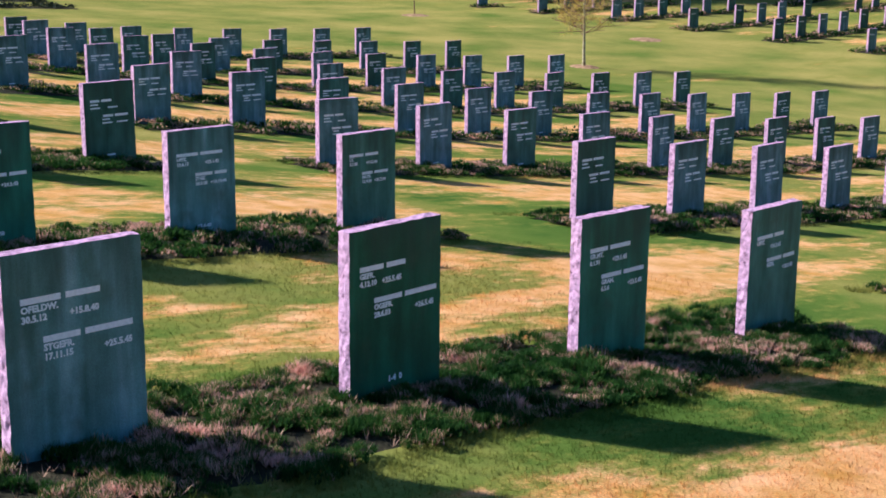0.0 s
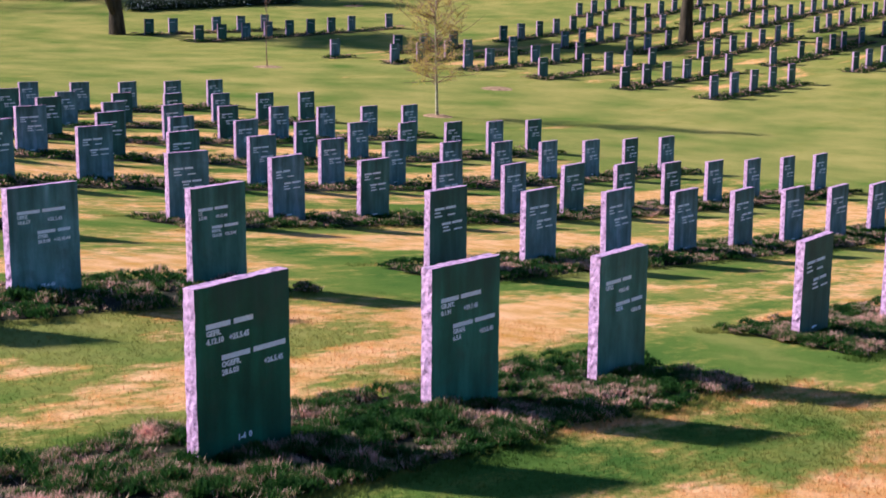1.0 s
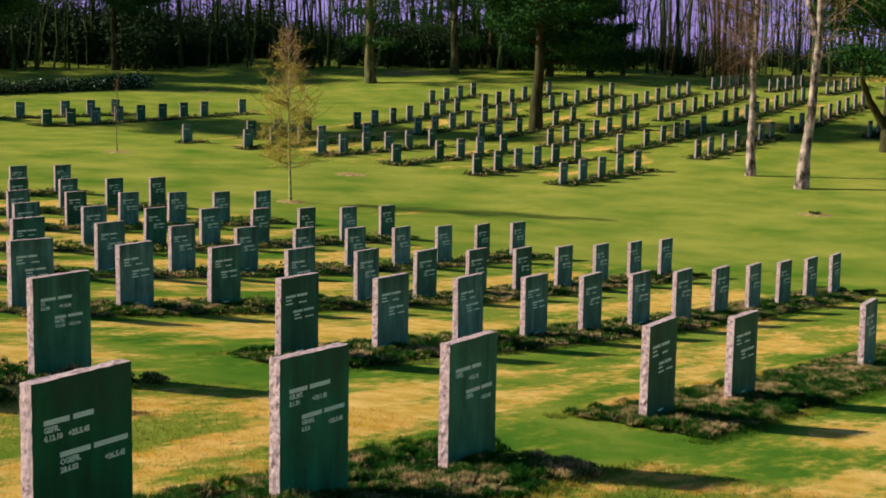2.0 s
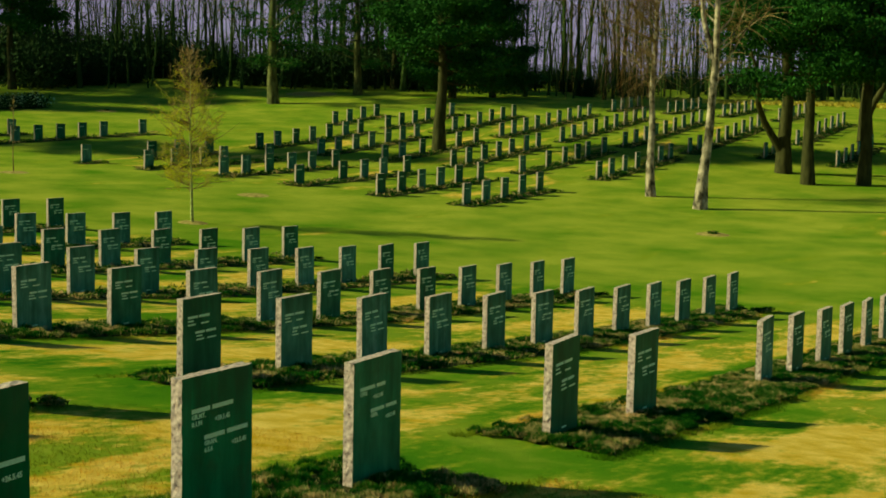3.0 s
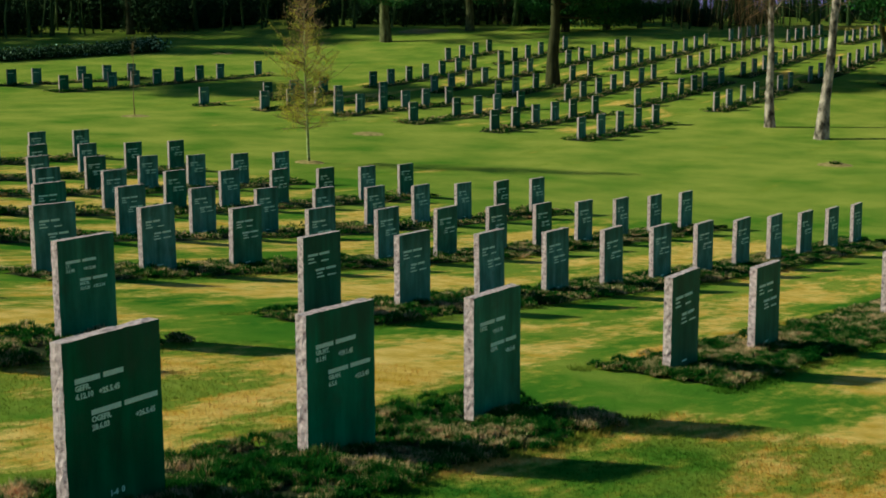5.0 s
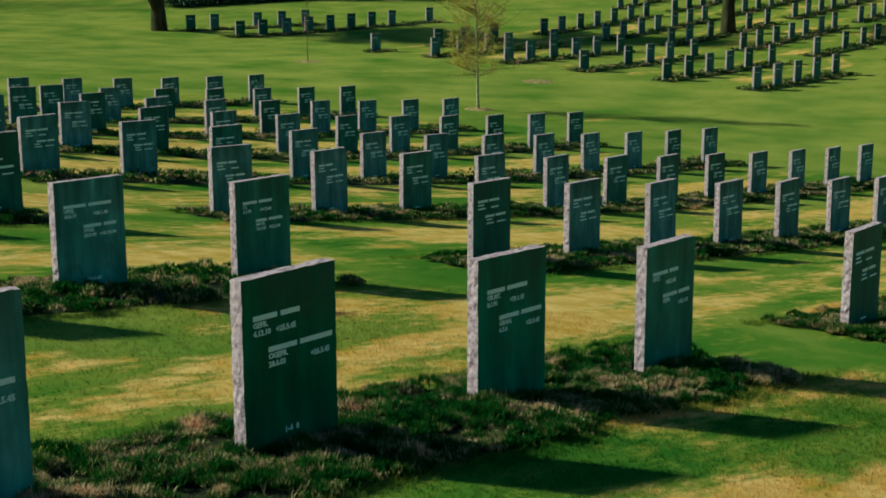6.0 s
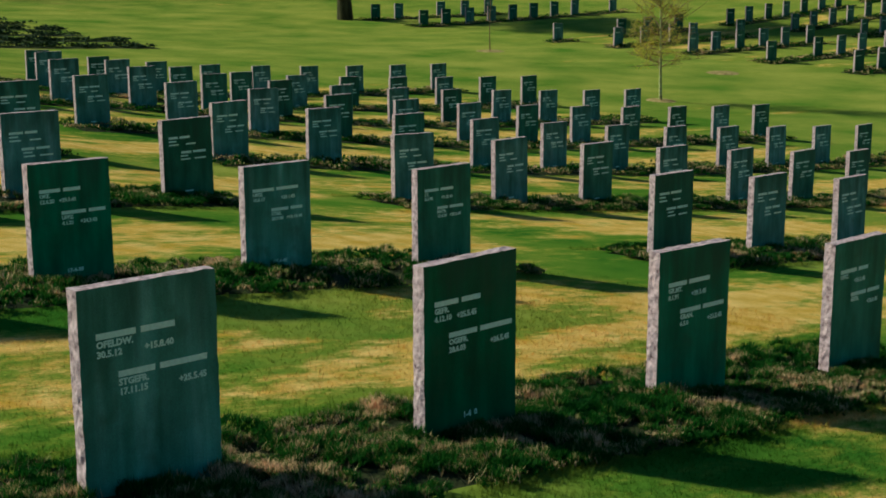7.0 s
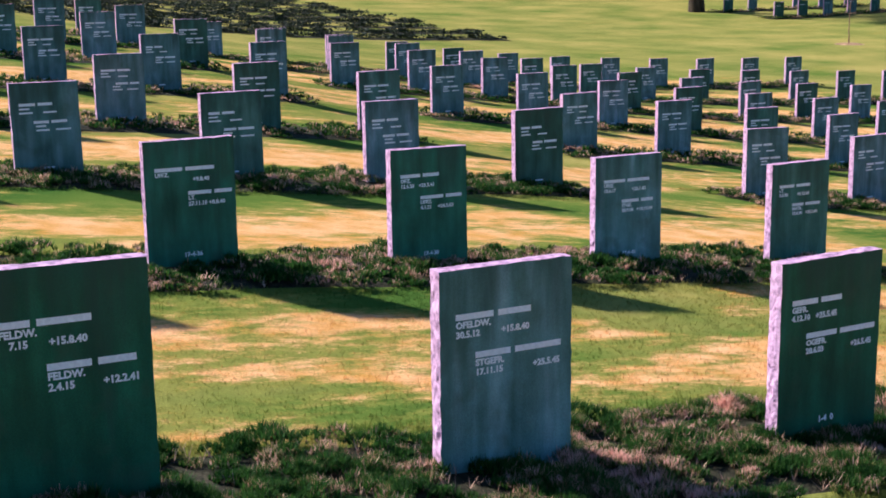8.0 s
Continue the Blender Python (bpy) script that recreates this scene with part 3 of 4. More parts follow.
def bed(k, s0, s1, fine, dark_strip=False):
    o = FIRST + ROW * k
    e = new("heather_bed")
    tagged(e, "low bed of green and faded brown heather along gravestones", "heather bed", "heather beds", "stuff")
    # low mound
    ns, no = max(6, int((s1 - s0) / 0.35)), 6
    v, f = [], []
    for i in range(ns + 1):
        for j in range(no + 1):
            s = s0 + (s1 - s0) * i / ns
            t = j / no
            wob = 0.10 * noise.noise((s * 1.7, o, 0.5 + (t > 0.5) * 9))
            oo = o - 0.76 + 1.38 * t + wob * (1 if j in (0, no) else 0.3)
            oo += row_line(k, s) - o
            x, y = plan(s + (0.12 * noise.noise((oo * 3, k, 3)) if i in (0, ns) else 0), oo)
            rim = j in (0, no) or i in (0, ns)
            v.append((x, y, gz(x, y) + (-0.012 if rim else 0.018 + 0.012 * noise.noise((x * 3, y * 3, 0)))))
    for i in range(ns):
        for j in range(no):
            q = i * (no + 1) + j
            f.append((q, q + no + 1, q + no + 2, q + 1))
    part("litter", mesh_of("litter", v, f, M_SOIL, True), e, "dark leaf litter")
    # tufts: sprigs that fan out from a crown
    area = (s1 - s0) * 1.40
    dens, per, h, spread, wide, blades = (24, 8, 0.12, 0.20, 0.08, 3) if dark_strip else ((105, 48, 0.044, 0.062, 0.0072, 6), (50, 32, 0.054, 0.080, 0.014, 5), (30, 12, 0.065, 0.11, 0.03, 4), (18, 7, 0.09, 0.16, 0.07, 3))[fine]
    n = int(area * dens)
    cs = rng.uniform(s0, s1, n)
    t = rng.uniform(0, 1, n)
    wob = np.array([noise.noise((q * 1.7, o, 0.5)) for q in cs]) * 0.16
    co = o - 0.74 + 1.34 * t + wob * (1 - t) + row_line(k, cs) - o
    tall = np.clip(rng.normal(1.0, 0.32, n) + 0.7 * np.array([noise.noise((a * 1.9, b * 1.9, 4)) for a, b in zip(cs, co)]), 0.45, 2.0)
    keep = rng.uniform(0, 1, n) < (np.array([0.75 + 1.6 * noise.noise((a * 0.9, o, 2)) for a in cs]) if dark_strip else 0.92)
    cs, co, tall = cs[keep], co[keep], tall[keep]
    n = len(cs)
    a, d = rng.uniform(0, 6.283, (n, per)), np.sqrt(rng.uniform(0, 1, (n, per)))
    r = spread * (0.6 + 0.6 * tall)[:, None] * d
    ds, do = r * np.cos(a), r * np.sin(a)
    s_, o_ = (cs[:, None] + ds).ravel(), (co[:, None] + do).ravel()
    x, y = (s_ - o_) * D, (s_ + o_) * D
    top = (tall[:, None] * (1 - 0.55 * d**2)).ravel()
    z = ground_z(x, y) + 0.012 + 0.9 * h * top
    part("heather", tri_mesh("heather", sprigs(x, y, z, h * top * 0.50 + 0.012, wide, blades), M_SHRUB if dark_strip else M_HEATHER), e)
    if fine < 2:
        # dry flower stalks left from last year, in drifts
        n = int(area * (110 if fine == 0 else 50))
        cs, t = rng.uniform(s0, s1, n), rng.uniform(0.02, 0.98, n)
        drift = np.array([noise.noise((a * 1.1, b * 2.0, 8 + k)) for a, b in zip(cs, t)])
        keep = drift > rng.uniform(-0.35, 0.45, n)
        cs, t = cs[keep], t[keep]
        co = row_line(k, cs) - 0.74 + 1.34 * t
        x, y = (cs - co) * D, (cs + co) * D
        part("dry_stalks", tri_mesh("dry_stalks", sprigs(x, y, ground_z(x, y) + 0.03, rng.uniform(0.03, 0.062, len(x)), 0.0048, 5), M_STALK), e, "pale dry flower stalks")
    if dark_strip:
        tagged(e, "low dark leafy strip standing in for far shadowed rows", "low hedge", "low hedge strips", "stuff")


for k, s0, s1, fine in BEDS:
    bed(k, s0, s1, fine)
# dark leafy strips with no stones, standing in for shadowed rows beyond the last ones
for k in range(11):
    bed(11.4 + 0.78 * k, 8.0, 31.0 + rb.uniform(-0.5, 0.5), 3, True)


# ---- trees ----
def tube(v, f, pts, radii, sides=7):
    """Adds a tapered, bent tube to the lists."""
    base = len(v)
    up = Vector((0.3, 0.9, 0.1))
    for i, (p, r) in enumerate(zip(pts, radii)):
        a, b = pts[max(i - 1, 0)], pts[min(i + 1, len(pts) - 1)]
        d = (Vector(b) - Vector(a)).normalized()
        s = d.cross(up).normalized()
        t = d.cross(s)
        for k in range(sides):
            w = 2 * math.pi * k / sides
            v.append(tuple(Vector(p) + (s * math.cos(w) + t * math.sin(w)) * r))
    for i in range(len(pts) - 1):
        for k in range(sides):
            q = base + i * sides
            f.append((q + k, q + (k + 1) % sides, q + sides + (k + 1) % sides, q + sides + k))
    f.append(tuple(base + (len(pts) - 1) * sides + k for k in range(sides)))


def bough(r, start, way, length, bend, n=5):
    """Points of a limb that wanders and bends up (or down, with bend below 0)."""
    pts, d = [Vector(start)], Vector(way).normalized()
    for _ in range(n):
        d = (d + Vector((r.uniform(-.25, .25), r.uniform(-.25, .25), bend + r.uniform(-.12, .12)))).normalized()
        pts.append(pts[-1] + d * length / n)
    return pts


def trunk_points(r, h, lean, n=9, crook=0.12, flare=1.5, rad=0.2):
    pts, radii = [], []
    x = y = 0.0
    for i in range(n + 1):
        t = i / n
        pts.append(Vector((x + lean[0] * t * h, y + lean[1] * t * h, -0.15 + t * (h + 0.15))))
        radii.append(rad * (1 - 0.86 * t) * (flare if i == 0 else 1.08 if i == 1 else 1))
        x += r.uniform(-crook, crook)
        y += r.uniform(-crook, crook)
    return pts, radii


def along_points(pts, t):
    q = t * (len(pts) - 1)
    i = min(int(q), len(pts) - 2)
    return pts[i].lerp(pts[i + 1], q - i)


def leaf_tris(centres, size, g, flat=1.0):
    """A small triangle of a leaf or tuft at every centre, at all angles."""
    c = np.asarray(centres)
    n = len(c)
    a = g.normal(size=(n, 3)) * (1, 1, flat)
    a /= np.linalg.norm(a, axis=1, keepdims=True)
    b = np.cross(a, g.normal(size=(n, 3)))
    b /= np.linalg.norm(b, axis=1, keepdims=True)
    s = size * g.uniform(0.6, 1.4, (n, 1))
    return np.stack([c - a * s * 0.5 + b * s * 0.32, c - a * s * 0.5 - b * s * 0.32, c + a * s * 0.6], 1)


def bare_tree(seed, h, rad, bark, first, limbs, twig_mat, lean=(0, 0), fork=0.0, droop=-0.05, twigs=14, long=1.0, crown_label="fine bare twigs"):
    """A leafless tree: trunk, limbs, and a crown of fine twigs."""
    r, g = random.Random(seed), np.random.default_rng(seed)
    e = new("tree")
    v, f = [], []
    pts, radii = trunk_points(r, h, lean, rad=rad)
    tube(v, f, pts, radii, 9)
    ends = []
    if fork:
        q = bough(r, along_points(pts, fork), (-0.45, 0.1, 1), h * 0.45, 0.12, 7)
        tube(v, f, q, [rad * 0.6 * (1 - 0.8 * k / 7) for k in range(8)], 8)
        ends.append(q)
    for k in range(limbs):
        t = first + (0.97 - first) * (k + r.random()) / limbs
        a = r.uniform(0, 6.28)
        ln = h * r.uniform(0.14, 0.26) * (1.25 - 0.7 * t)
        q = bough(r, along_points(pts, t), (math.cos(a), math.sin(a), r.uniform(0.3, 1.0)), ln, 0.08)
        rr = rad * 0.30 * (1.15 - t)
        tube(v, f, q, [rr * (1 - 0.8 * i / 5) + 0.004 for i in range(6)], 5)
        ends.append(q)
    part("trunk", mesh_of("trunk", v, f, bark, True), e)
    v, f = [], []
    for q in ends:
        for _ in range(twigs):
            p = along_points(q, r.uniform(0.3, 1.0))
            w = bough(r, p, (r.uniform(-1, 1), r.uniform(-1, 1), r.uniform(-0.2, 0.9)), h * long * r.uniform(0.04, 0.11), droop, 3)
            tube(v, f, w, [0.016, 0.012, 0.008, 0.004], 3)
    part("crown", mesh_of("crown", v, f, twig_mat), e, crown_label)
    return e


def pine(seed, h, rad, first, spread, clumps, lean=(0, 0), bark=None, fork=False, tufts=6, leaf=0.155):
    """An old pine: tall trunk, level limbs, and needle tufts in loose plates."""
    r, g = random.Random(seed), np.random.default_rng(seed)
    e = new("pine_tree")
    v, f = [], []
    pts, radii = trunk_points(r, h, lean, rad=rad, crook=0.18, flare=1.35)
    tube(v, f, pts, radii, 10)
    if fork:
        q = bough(r, along_points(pts, 0.06), (-0.75, 0.0, 1), h * 0.4, 0.06, 6)
        tube(v, f, q, [rad * 0.62 * (1 - 0.7 * i / 6) for i in range(7)], 8)
    c = []
    for k in range(clumps):
        t = first + (1.0 - first) * (k + r.random()) / clumps
        a = r.uniform(0, 6.28)
        ln = spread * (1.1 - 0.75 * max(0, t - 0.45) / 0.55) * r.uniform(0.55, 1.1)
        q = bough(r, along_points(pts, min(t, 0.99)), (math.cos(a), math.sin(a), r.uniform(-0.06, 0.35)), ln, 0.03)
        tube(v, f, q, [rad * 0.22 * (1.1 - t) * (1 - 0.8 * i / 5) + 0.008 for i in range(6)], 5)
        for _ in range(tufts):
            p = along_points(q, r.uniform(0.35, 1.0))
            n = r.randint(150, 240)
            c.append(np.array(p) + g.normal(size=(n, 3)) * (0.60, 0.60, 0.22))
    part("trunk", mesh_of("trunk", v, f, bark or M_BARK, True), e)
    part("crown", tri_mesh("crown", leaf_tris(np.concatenate(c), leaf, g), M_NEEDLE), e, "dark green needles")
    return e


def shrub(seed, w, h, material, tris, leaf, blossom=0):
    """A dense bush: stems, and leaves in uneven lumps."""
    r, g = random.Random(seed), np.random.default_rng(seed)
    e = new("shrub")
    v, f = [], []
    c, tips = [], []
    for k in range(11):
        a = r.uniform(0, 6.28)
        q = bough(r, (r.uniform(-.2, .2) * w, r.uniform(-.2, .2) * w, -0.1), (math.cos(a) * 0.7, math.sin(a) * 0.7, 1), h * r.uniform(0.6, 1.0), 0.05)
        tube(v, f, q, [0.05 * (1 - 0.8 * i / 5) for i in range(6)], 4)
        tips.append(q)
    for k in range(tris // 40):
        p = along_points(tips[k % len(tips)], r.uniform(0.15, 1.0))
        c.append(np.array(p) * (1, 1, 1) + g.normal(size=(40, 3)) * (0.22 * w, 0.22 * w, 0.13 * h))
    c = np.concatenate(c)
    c[:, 2] = np.abs(c[:, 2])
    part("branchwork", mesh_of("branchwork", v, f, M_WOOD, True), e)
    part("leaves", tri_mesh("leaves", leaf_tris(c, leaf, g), material), e, "dark green leaves")
    if blossom:
        b = c[g.uniform(0, 1, len(c)) < blossom] + (0, 0, 0.05)
        part("blossom", tri_mesh("blossom", leaf_tris(b, leaf * 0.9, g), M_BLOSSOM), e, "white blossom")
    return e


def put(e, x, y, turn=0.0, size=1.0, copy=False):
    m = pose(x, y, gz(x, y), 0, 0, turn)
    if copy:
        o = copy_thing(e, m)
    else:
        o, e.matrix_world = e, m
    o.scale = (size, size, size)
    return o


PINE = "tall old pine with a bare lower trunk on the lawn"
big = tagged(pine(11, 17, 0.36, 0.25, 4.9, 72), PINE, "pine tree", "pines on the lawn")
put(big, 22.0, 78.6)
p2 = tagged(pine(12, 18, 0.39, 0.31, 5.6, 74, (0.0, 0.01), None, True), PINE, "pine tree", "pines on the lawn")
put(p2, 38.6, 66.8)
p3 = tagged(pine(13, 17, 0.31, 0.30, 5.4, 74, (0.015, 0)), PINE, "pine tree", "pines on the lawn")
put(p3, 37.4, 62.2)
put(p3, 40.5, 61.9, 140, 1.05, True)
p4 = tagged(pine(14, 19, 0.40, 0.16, 4.6, 44, (0.006, 0), M_PALE, False, 3, 0.15), "tall thin-crowned pine with pale bark before the wood", "pine tree", "pines on the lawn")
put(p4, 16.3, 107.6)
put(p4, 24.2, 112.5, 110, 0.8, True)
put(p2, -11.62, 83.3, 60, 1.0, True)
p5 = tagged(pine(15, 13, 0.30, 0.05, 4.2, 66), "dense dark pine branched down to the ground before the wood", "pine tree", "pines at the wood")
put(p5, 31.5, 109.0)
put(p5, 35.6, 110.5, 130, 0.9, True)
for x, y, a, sz in ((46, 66, 30, 1.05), (51, 78, 70, 1.1), (62, 90.5, 130, 1.0), (-4, 121, 80, 1.05), (-17, 117, 150, 1.0), (-27, 112, 0, 1.1), (33, 118, 250, 0.95), (29.5, 121, 10, 0.9)):
    put((big, p2, p3)[int(a) % 3], x, y, a, sz, True)

b1 = tagged(bare_tree(21, 15, 0.185, M_BIRCH, 0.30, 22, M_TWIG, (0.006, 0), 0.0, -0.30, 24, 1.5), "slender white-barked birch with drooping bare twigs", "birch tree", "birches")


def weeping_twigs(e, seed, low, high, limbs, toward):
    """Long limbs on a birch, with thin twigs that hang straight down from them."""
    r = random.Random(seed)
    v, f = [], []
    for k in range(limbs):
        a = toward + r.uniform(-1.0, 1.0)
        z = low + (high - low) * (k + r.random()) / limbs
        q = bough(r, (0.006 * z, 0, z), (math.cos(a), math.sin(a), r.uniform(0.3, 0.8)), r.uniform(2.4, 6.2), -0.04, 6)
        tube(v, f, q, [0.045, 0.036, 0.03, 0.022, 0.016, 0.012, 0.006], 4)
        for _ in range(24):
            p = along_points(q, r.uniform(0.25, 1.0))
            w = bough(r, p, (r.uniform(-.5, .5), r.uniform(-.5, .5), -0.6), r.uniform(1.6, 4.8), -0.55, 5)
            tube(v, f, w, [0.008, 0.007, 0.006, 0.005, 0.004, 0.003], 3)
    part("drooping_crown", mesh_of("drooping_crown", v, f, M_TWIG), e, "reddish hanging twigs")


weeping_twigs(b1, 25, 6.0, 10.5, 13, math.pi)
put(b1, 26.6, 58.0)
b2 = tagged(bare_tree(23, 15, 0.235, M_BIRCH, 0.34, 20, M_TWIG, (0.03, 0), 0.42, -0.24, 26, 1.2), "white-barked forked birch leaning over the lawn", "birch tree", "birches")
put(b2, 26.9, 53.5)


def young_birch():
    r, g = random.Random(31), np.random.default_rng(31)
    e = new("young_birch")
    v, f = [], []
    h = 5.9
    pts, radii = trunk_points(r, h, (0, 0), rad=0.055, crook=0.03, flare=1.2)
    tube(v, f, pts, radii, 7)
    part("trunk", mesh_of("trunk", v, f, M_YOUNG, True), e)
    v, f, c = [], [], []
    for k in range(120):
        t = 0.20 + 0.79 * (k + r.random()) / 120
        a = r.uniform(0, 6.28)
        ln = (2.15 - 1.75 * abs(t - 0.42) / 0.58) * r.uniform(0.5, 1.0)
        rise = r.uniform(-0.1, 0.5) if t < 0.4 else r.uniform(0.2, 1.0)
        q = bough(r, along_points(pts, t), (math.cos(a), math.sin(a), rise), ln, 0.05)
        tube(v, f, q, [0.014 * (1 - 0.75 * i / 5) for i in range(6)], 4)
        for _ in range(4):
            w = bough(r, along_points(q, r.uniform(0.3, 0.9)), (r.uniform(-1, 1), r.uniform(-1, 1), r.uniform(0, 1.2)), r.uniform(0.25, 0.6), 0.0, 3)
            tube(v, f, w, [0.009, 0.008, 0.007, 0.004], 3)
            if r.random() > 1.7 * (t - 0.36):
                c += [along_points(w, r.random()) + Vector((r.uniform(-.11, .11), r.uniform(-.11, .11), r.uniform(-.12, .08))) for _ in range(42)]
    part("branchwork", mesh_of("branchwork", v, f, M_TWIG), e, "reddish brown fine branchwork")
    part("leaves", tri_mesh("leaves", leaf_tris(np.array(c), 0.036, g), M_SPRING), e, "sparse yellow-green spring leaves")
    return e


put(tagged(young_birch(), "young birch with sparse yellow-green spring leaves", "birch tree"), 4.38, 47.4)


def sapling():
    r = random.Random(41)
    e = new("sapling")
    v, f = [], []
    pts, radii = trunk_points(r, 3.3, (0, 0), rad=0.03, crook=0.03, flare=1.1)
    tube(v, f, pts, radii, 6)
    part("trunk", mesh_of("trunk", v, f, M_TWIG, True), e)
    v, f = [], []
    for k in range(14):
        a = r.uniform(0, 6.28)
        q = bough(r, along_points(pts, r.uniform(0.4, 1)), (math.cos(a), math.sin(a), 1.5), r.uniform(0.4, 0.8), 0.1, 4)
        tube(v, f, q, [0.010, 0.008, 0.006, 0.004, 0.003], 4)
    part("branchwork", mesh_of("branchwork", v, f, M_TWIG), e)
    return e


put(tagged(sapling(), "thin leafless sapling in a ring of bare earth", "sapling"), -2.1, 64.0)


def earth_patch(x, y, rad, label, tuft=True):
    e = new("earth_patch")
    tagged(e, label, "earth patch", "bare earth patches")
    v, f = [(0, 0, 0.05)], []
    n = 22
    for q, zz in ((0.55, 0.045), (1.0, -0.03)):
        for k in range(n):
            a = 2 * math.pi * k / n
            w = rad * q * (1 + 0.16 * noise.noise((math.cos(a) * 1.6 + x, math.sin(a) * 1.6 + y, q)))
            v.append((math.cos(a) * w, math.sin(a) * w, zz + gz(x + math.cos(a) * w, y + math.sin(a) * w) - gz(x, y)))
    f += [(0, 1 + k, 1 + (k + 1) % n) for k in range(n)] + [(1 + k, 1 + n + k, 1 + n + (k + 1) % n, 1 + (k + 1) % n) for k in range(n)]
    part("earth", mesh_of("earth", v, f, M_EARTH, True), e)
    if tuft:
        m = 60
        a, d = rng.uniform(0, 6.28, m), rng.uniform(0, 0.22, m)
        part("tuft", tri_mesh("tuft", sprigs(np.cos(a) * d, np.sin(a) * d, np.full(m, 0.05), np.full(m, 0.12), 0.03, 4), M_HEATHER), e, "small dark green plant")
    e.matrix_world = pose(x, y, gz(x, y))


earth_patch(7.8, 56.6, 0.85, "round patch of bare reddish earth in the lawn", False)
earth_patch(23.6, 45.8, 0.80, "round patch of bare earth with a small plant")
earth_patch(4.38, 47.4, 0.65, "ring of dark earth round a young birch", False)
earth_patch(-2.1, 64.0, 0.8, "ring of dark earth round a thin sapling", False)
earth_patch(3.2, 103.0, 1.0, "round patch of bare earth in the far lawn")
earth_patch(20.5, 114.0, 2.6, "low bank of reddish leaf litter at the wood", False)

# far wood: thin bare trunks over dark evergreen undergrowth
POLE = [tagged(bare_tree(50 + k, 15 + k, 0.11 + 0.035 * k, M_WOOD, 0.32, 12, M_TWIG, (r_, 0), 0.0, -0.02, 7), "thin bare woodland tree behind the lawn", "tree", "woodland trees") for k, r_ in enumerate((0.0, 0.03, -0.03, 0.01))]
EVER = [tagged(shrub(60 + k, 2.6 + 0.5 * k, 3.0 + 0.9 * k, M_SHRUB, 5200, 0.19), "dark evergreen bush in the wood's undergrowth", "bush", "undergrowth bushes") for k in range(3)]
rw = random.Random(77)
first_pole, first_ever = [True] * 4, [True] * 3
for k in range(270):
    deg = -34 + 86 * (k + rw.random()) / 270
    d = rw.uniform(119, 150) - max(0, -deg - 5) * 0.35 + min(12, max(0, deg - 22) * 2)
    x, y = math.sin(radians(deg)) * d, math.cos(radians(deg)) * d
    j = rw.randrange(4)
    put(POLE[j], x, y, rw.uniform(0, 360), rw.uniform(0.8, 1.2), not first_pole[j])
    first_pole[j] = False
for k in range(190):
    deg = -34 + 86 * (k + rw.random()) / 190
    d = rw.uniform(121, 158) - max(0, -deg - 5) * 0.35 + min(12, max(0, deg - 22) * 2)
    x, y = math.sin(radians(deg)) * d, math.cos(radians(deg)) * d
    j = rw.randrange(3)
    put(EVER[j], x, y, rw.uniform(0, 360), rw.uniform(0.7, 1.15) * (0.65 if 19 < deg < 30 else 1.45 if deg < 4 else 1.0), not first_ever[j])
    first_ever[j] = False
# the wood's uncounted thinner stems
v, f = [], []
for k in range(1100):
    deg = -34 + 86 * (k + rw.random()) / 1100
    d = rw.uniform(119, 165) - max(0, -deg - 5) * 0.35 + min(12, max(0, deg - 22) * 2)
    x, y = math.sin(radians(deg)) * d, math.cos(radians(deg)) * d
    h, r0 = rw.uniform(9, 17), rw.uniform(0.045, 0.12)
    bow, lx, ly = rw.gauss(0, .07), rw.gauss(0, .10), rw.uniform(-.06, .06)
    q = [Vector((x + (lx * t + bow * t * t) * h + rw.uniform(-.2, .2), y + ly * h * t, gz(x, y) - 0.1 + h * t)) for t in (0, 0.2, 0.4, 0.6, 0.8, 1.0)]
    tube(v, f, q, [r0 * (1 - 0.8 * t) for t in (0, 0.2, 0.4, 0.6, 0.8, 1.0)], 5)
    for _ in range(6):
        b = bough(rw, q[rw.choice((1, 2, 3, 4))], (rw.uniform(-1, 1), rw.uniform(-1, 1), rw.uniform(0.2, 1.2)), rw.uniform(1.2, 3.4), 0.05, 4)
        tube(v, f, b, [0.035, 0.028, 0.022, 0.016, 0.008], 3)
stems = new("woodland", mesh_of("woodland", v, f, M_WOOD, True))
tagged(stems, "thicket of thin bare woodland stems", "woodland", kind="stuff")
# glowing backdrop added for the lavender sky between the trunks
M_SKY_GLOW = bpy.data.materials.new("sky_glow")
M_SKY_GLOW.use_nodes = True
hz = M_SKY_GLOW.node_tree
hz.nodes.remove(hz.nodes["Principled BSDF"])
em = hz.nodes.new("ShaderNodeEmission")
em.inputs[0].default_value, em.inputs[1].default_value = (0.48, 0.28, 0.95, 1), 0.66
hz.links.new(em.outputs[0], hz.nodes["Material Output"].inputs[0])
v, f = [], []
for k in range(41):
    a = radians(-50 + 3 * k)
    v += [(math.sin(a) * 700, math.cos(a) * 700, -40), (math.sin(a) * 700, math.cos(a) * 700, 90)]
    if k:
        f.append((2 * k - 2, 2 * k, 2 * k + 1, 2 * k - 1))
tagged(new("backdrop", mesh_of("backdrop", v, f, M_SKY_GLOW, True)), "glowing lavender backdrop for the sky behind the wood", "backdrop", kind="structure")
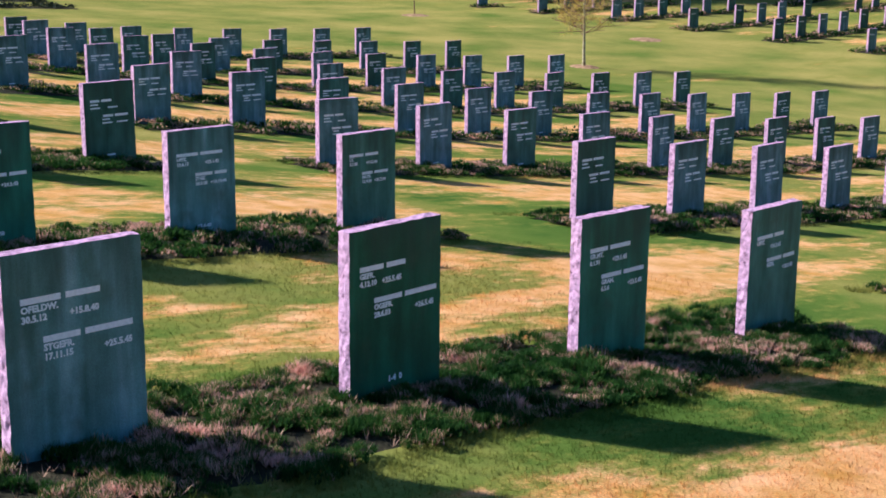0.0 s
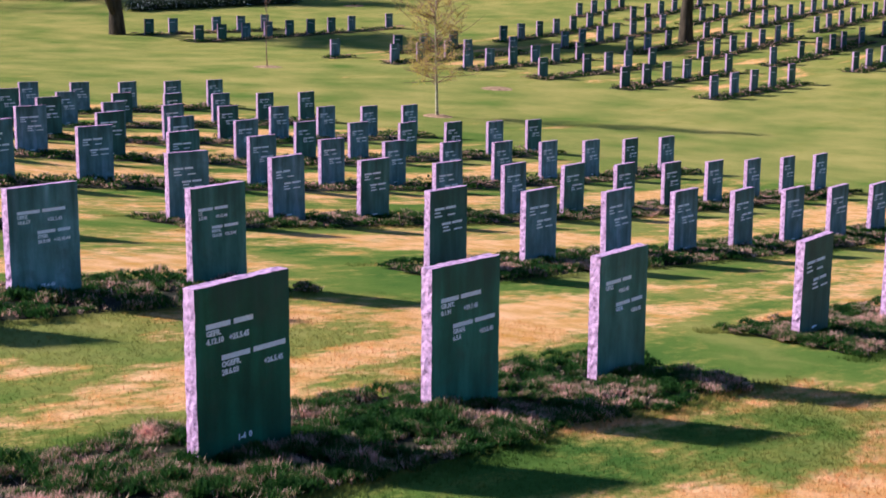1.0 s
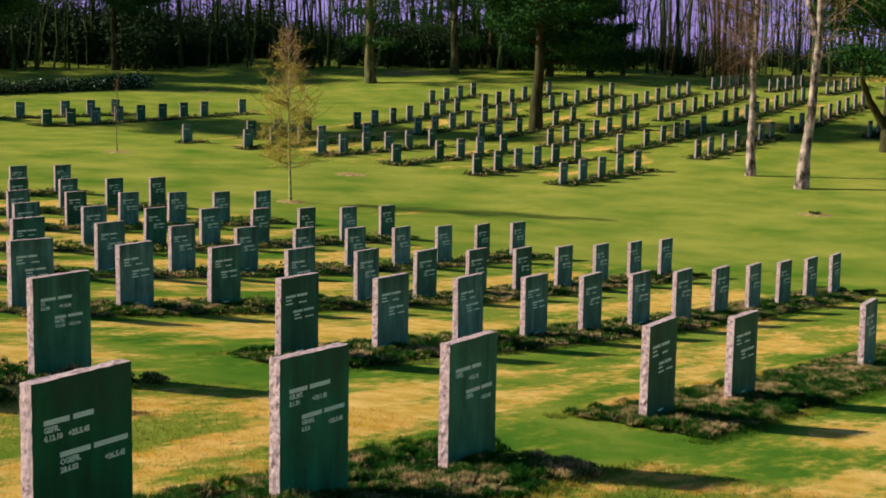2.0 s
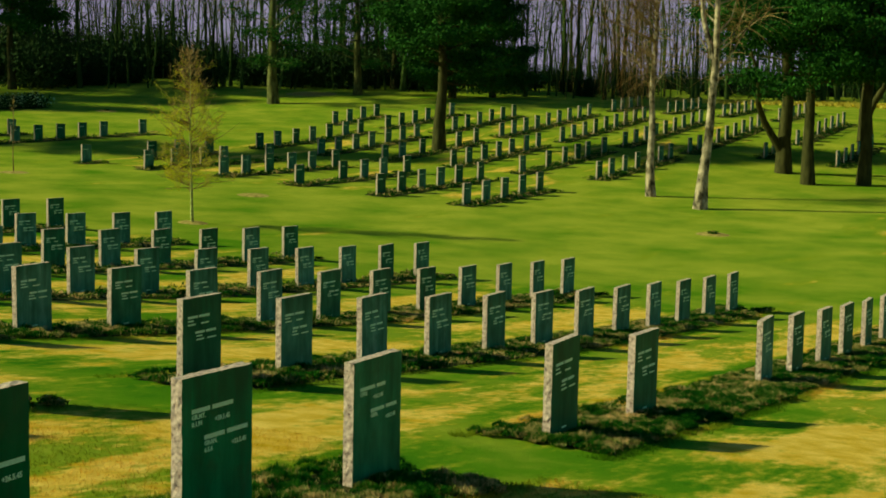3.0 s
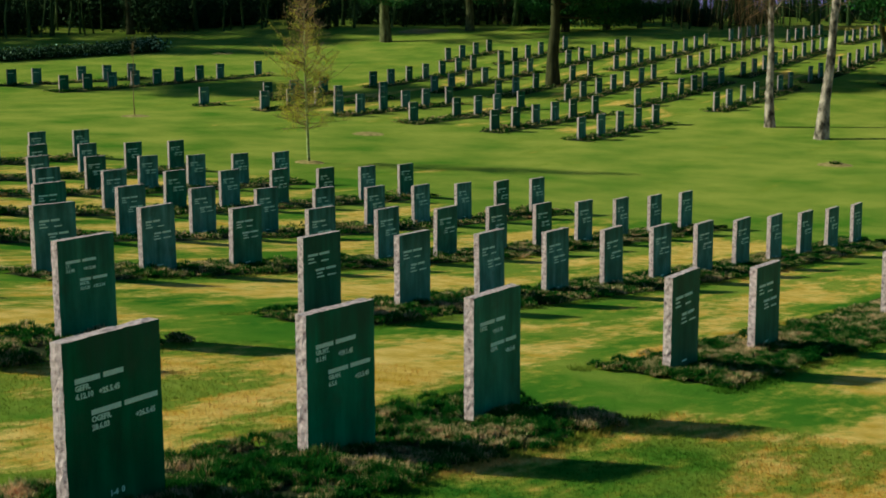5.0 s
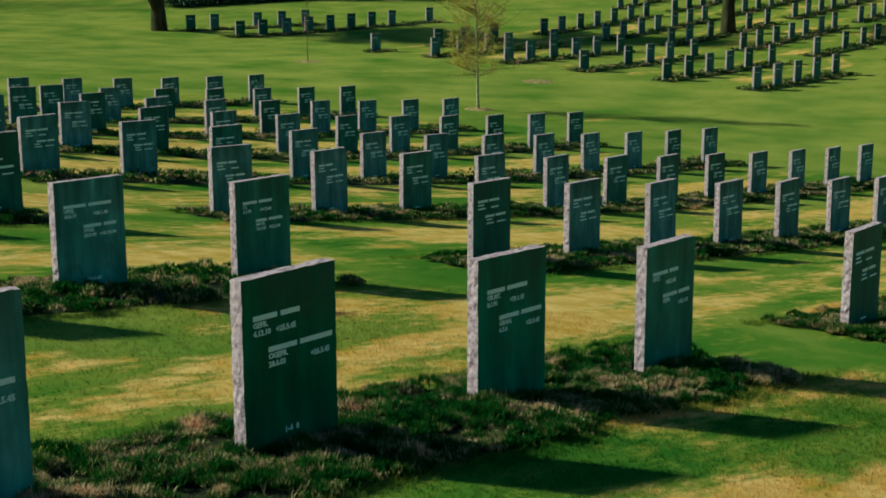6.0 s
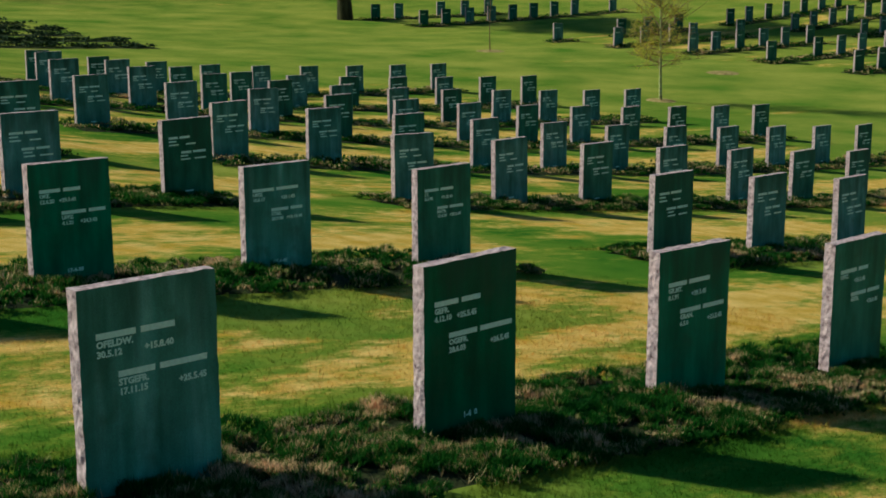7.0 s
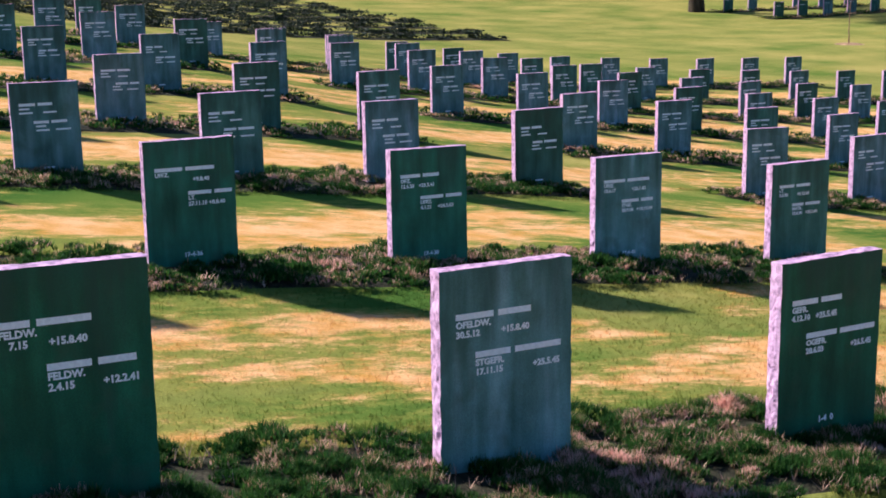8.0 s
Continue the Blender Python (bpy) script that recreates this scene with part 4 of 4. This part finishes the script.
# flowering hedge before the wood
HEDGE = [tagged(shrub(80 + k, 1.9, 1.1, M_SHRUB, 2200, 0.14, 0.10 + 0.14 * k), "low dark hedge bush flecked with white blossom", "bush", "flowering hedge") for k in range(2)]
for k in range(8):
    t = k / 7
    put(HEDGE[0], -12.1 + 9.0 * t, 98.6 + 5.4 * t, 47 * k, 1.0, k > 0)
put(HEDGE[1], -2.4, 104.8, 20, 1.15)
put(HEDGE[1], -3.6, 104.4, 120, 1.0, True)
# straw-coloured flowers in a strip at the far edge
m = 2600
t = rng.uniform(0, 1, m)
fx, fy = 54 + 17 * t + rng.normal(size=m) * 0.5, 112 - 9 * t + rng.normal(size=m) * 1.3
flowers = new("flower_strip", tri_mesh("flowers", sprigs(fx, fy, ground_z(fx, fy), np.full(m, 0.30), 0.12, 3), M_STRAW))
tagged(flowers, "strip of straw-coloured flowers before the wood", "flowers", kind="stuff")

# ---- longer grass at the edges of the near beds ----
edge_x, edge_y = [], []
for k, s0, s1, fine in BEDS:
    if fine < 2:
        n = int((s1 - s0) * (900 if k == 0 else 350))
        es = rng.uniform(s0 - 0.25, s1 + 0.25, n)
        front = rng.uniform(0, 1, n) < 0.5
        eo = FIRST + ROW * k + np.where(front, -0.80, 0.64) + rng.normal(size=n) * 0.07 + 0.05 * np.sin(es * 3.1) + row_line(k, es) - row_line(k, 0)
        edge_x.append((es - eo) * D)
        edge_y.append((es + eo) * D)
x, y = np.concatenate(edge_x), np.concatenate(edge_y)
fringe = new("grass", tri_mesh("grass", sprigs(x, y, ground_z(x, y) + 0.005, rng.uniform(0.015, 0.042, len(x)), 0.006, 3), M_BLADE))
tagged(fringe, "uncut grass along the edges of heather beds", "grass", kind="stuff")
# short mown blades on the nearest strips of lawn
n = 62000
es, eo = rng.uniform(-1.5, 9.5, n), FIRST + np.where(rng.uniform(0, 1, n) < 0.62, rng.uniform(-3.2, -0.72, n), rng.uniform(0.55, 3.6, n))
x, y = (es - eo) * D, (es + eo) * D
mown = new("mown_grass", tri_mesh("mown_grass", sprigs(x, y, ground_z(x, y), rng.uniform(0.012, 0.030, n), 0.006, 3), M_BLADE))
tagged(mown, "short mown grass blades, green and straw-dry", "grass", kind="stuff")
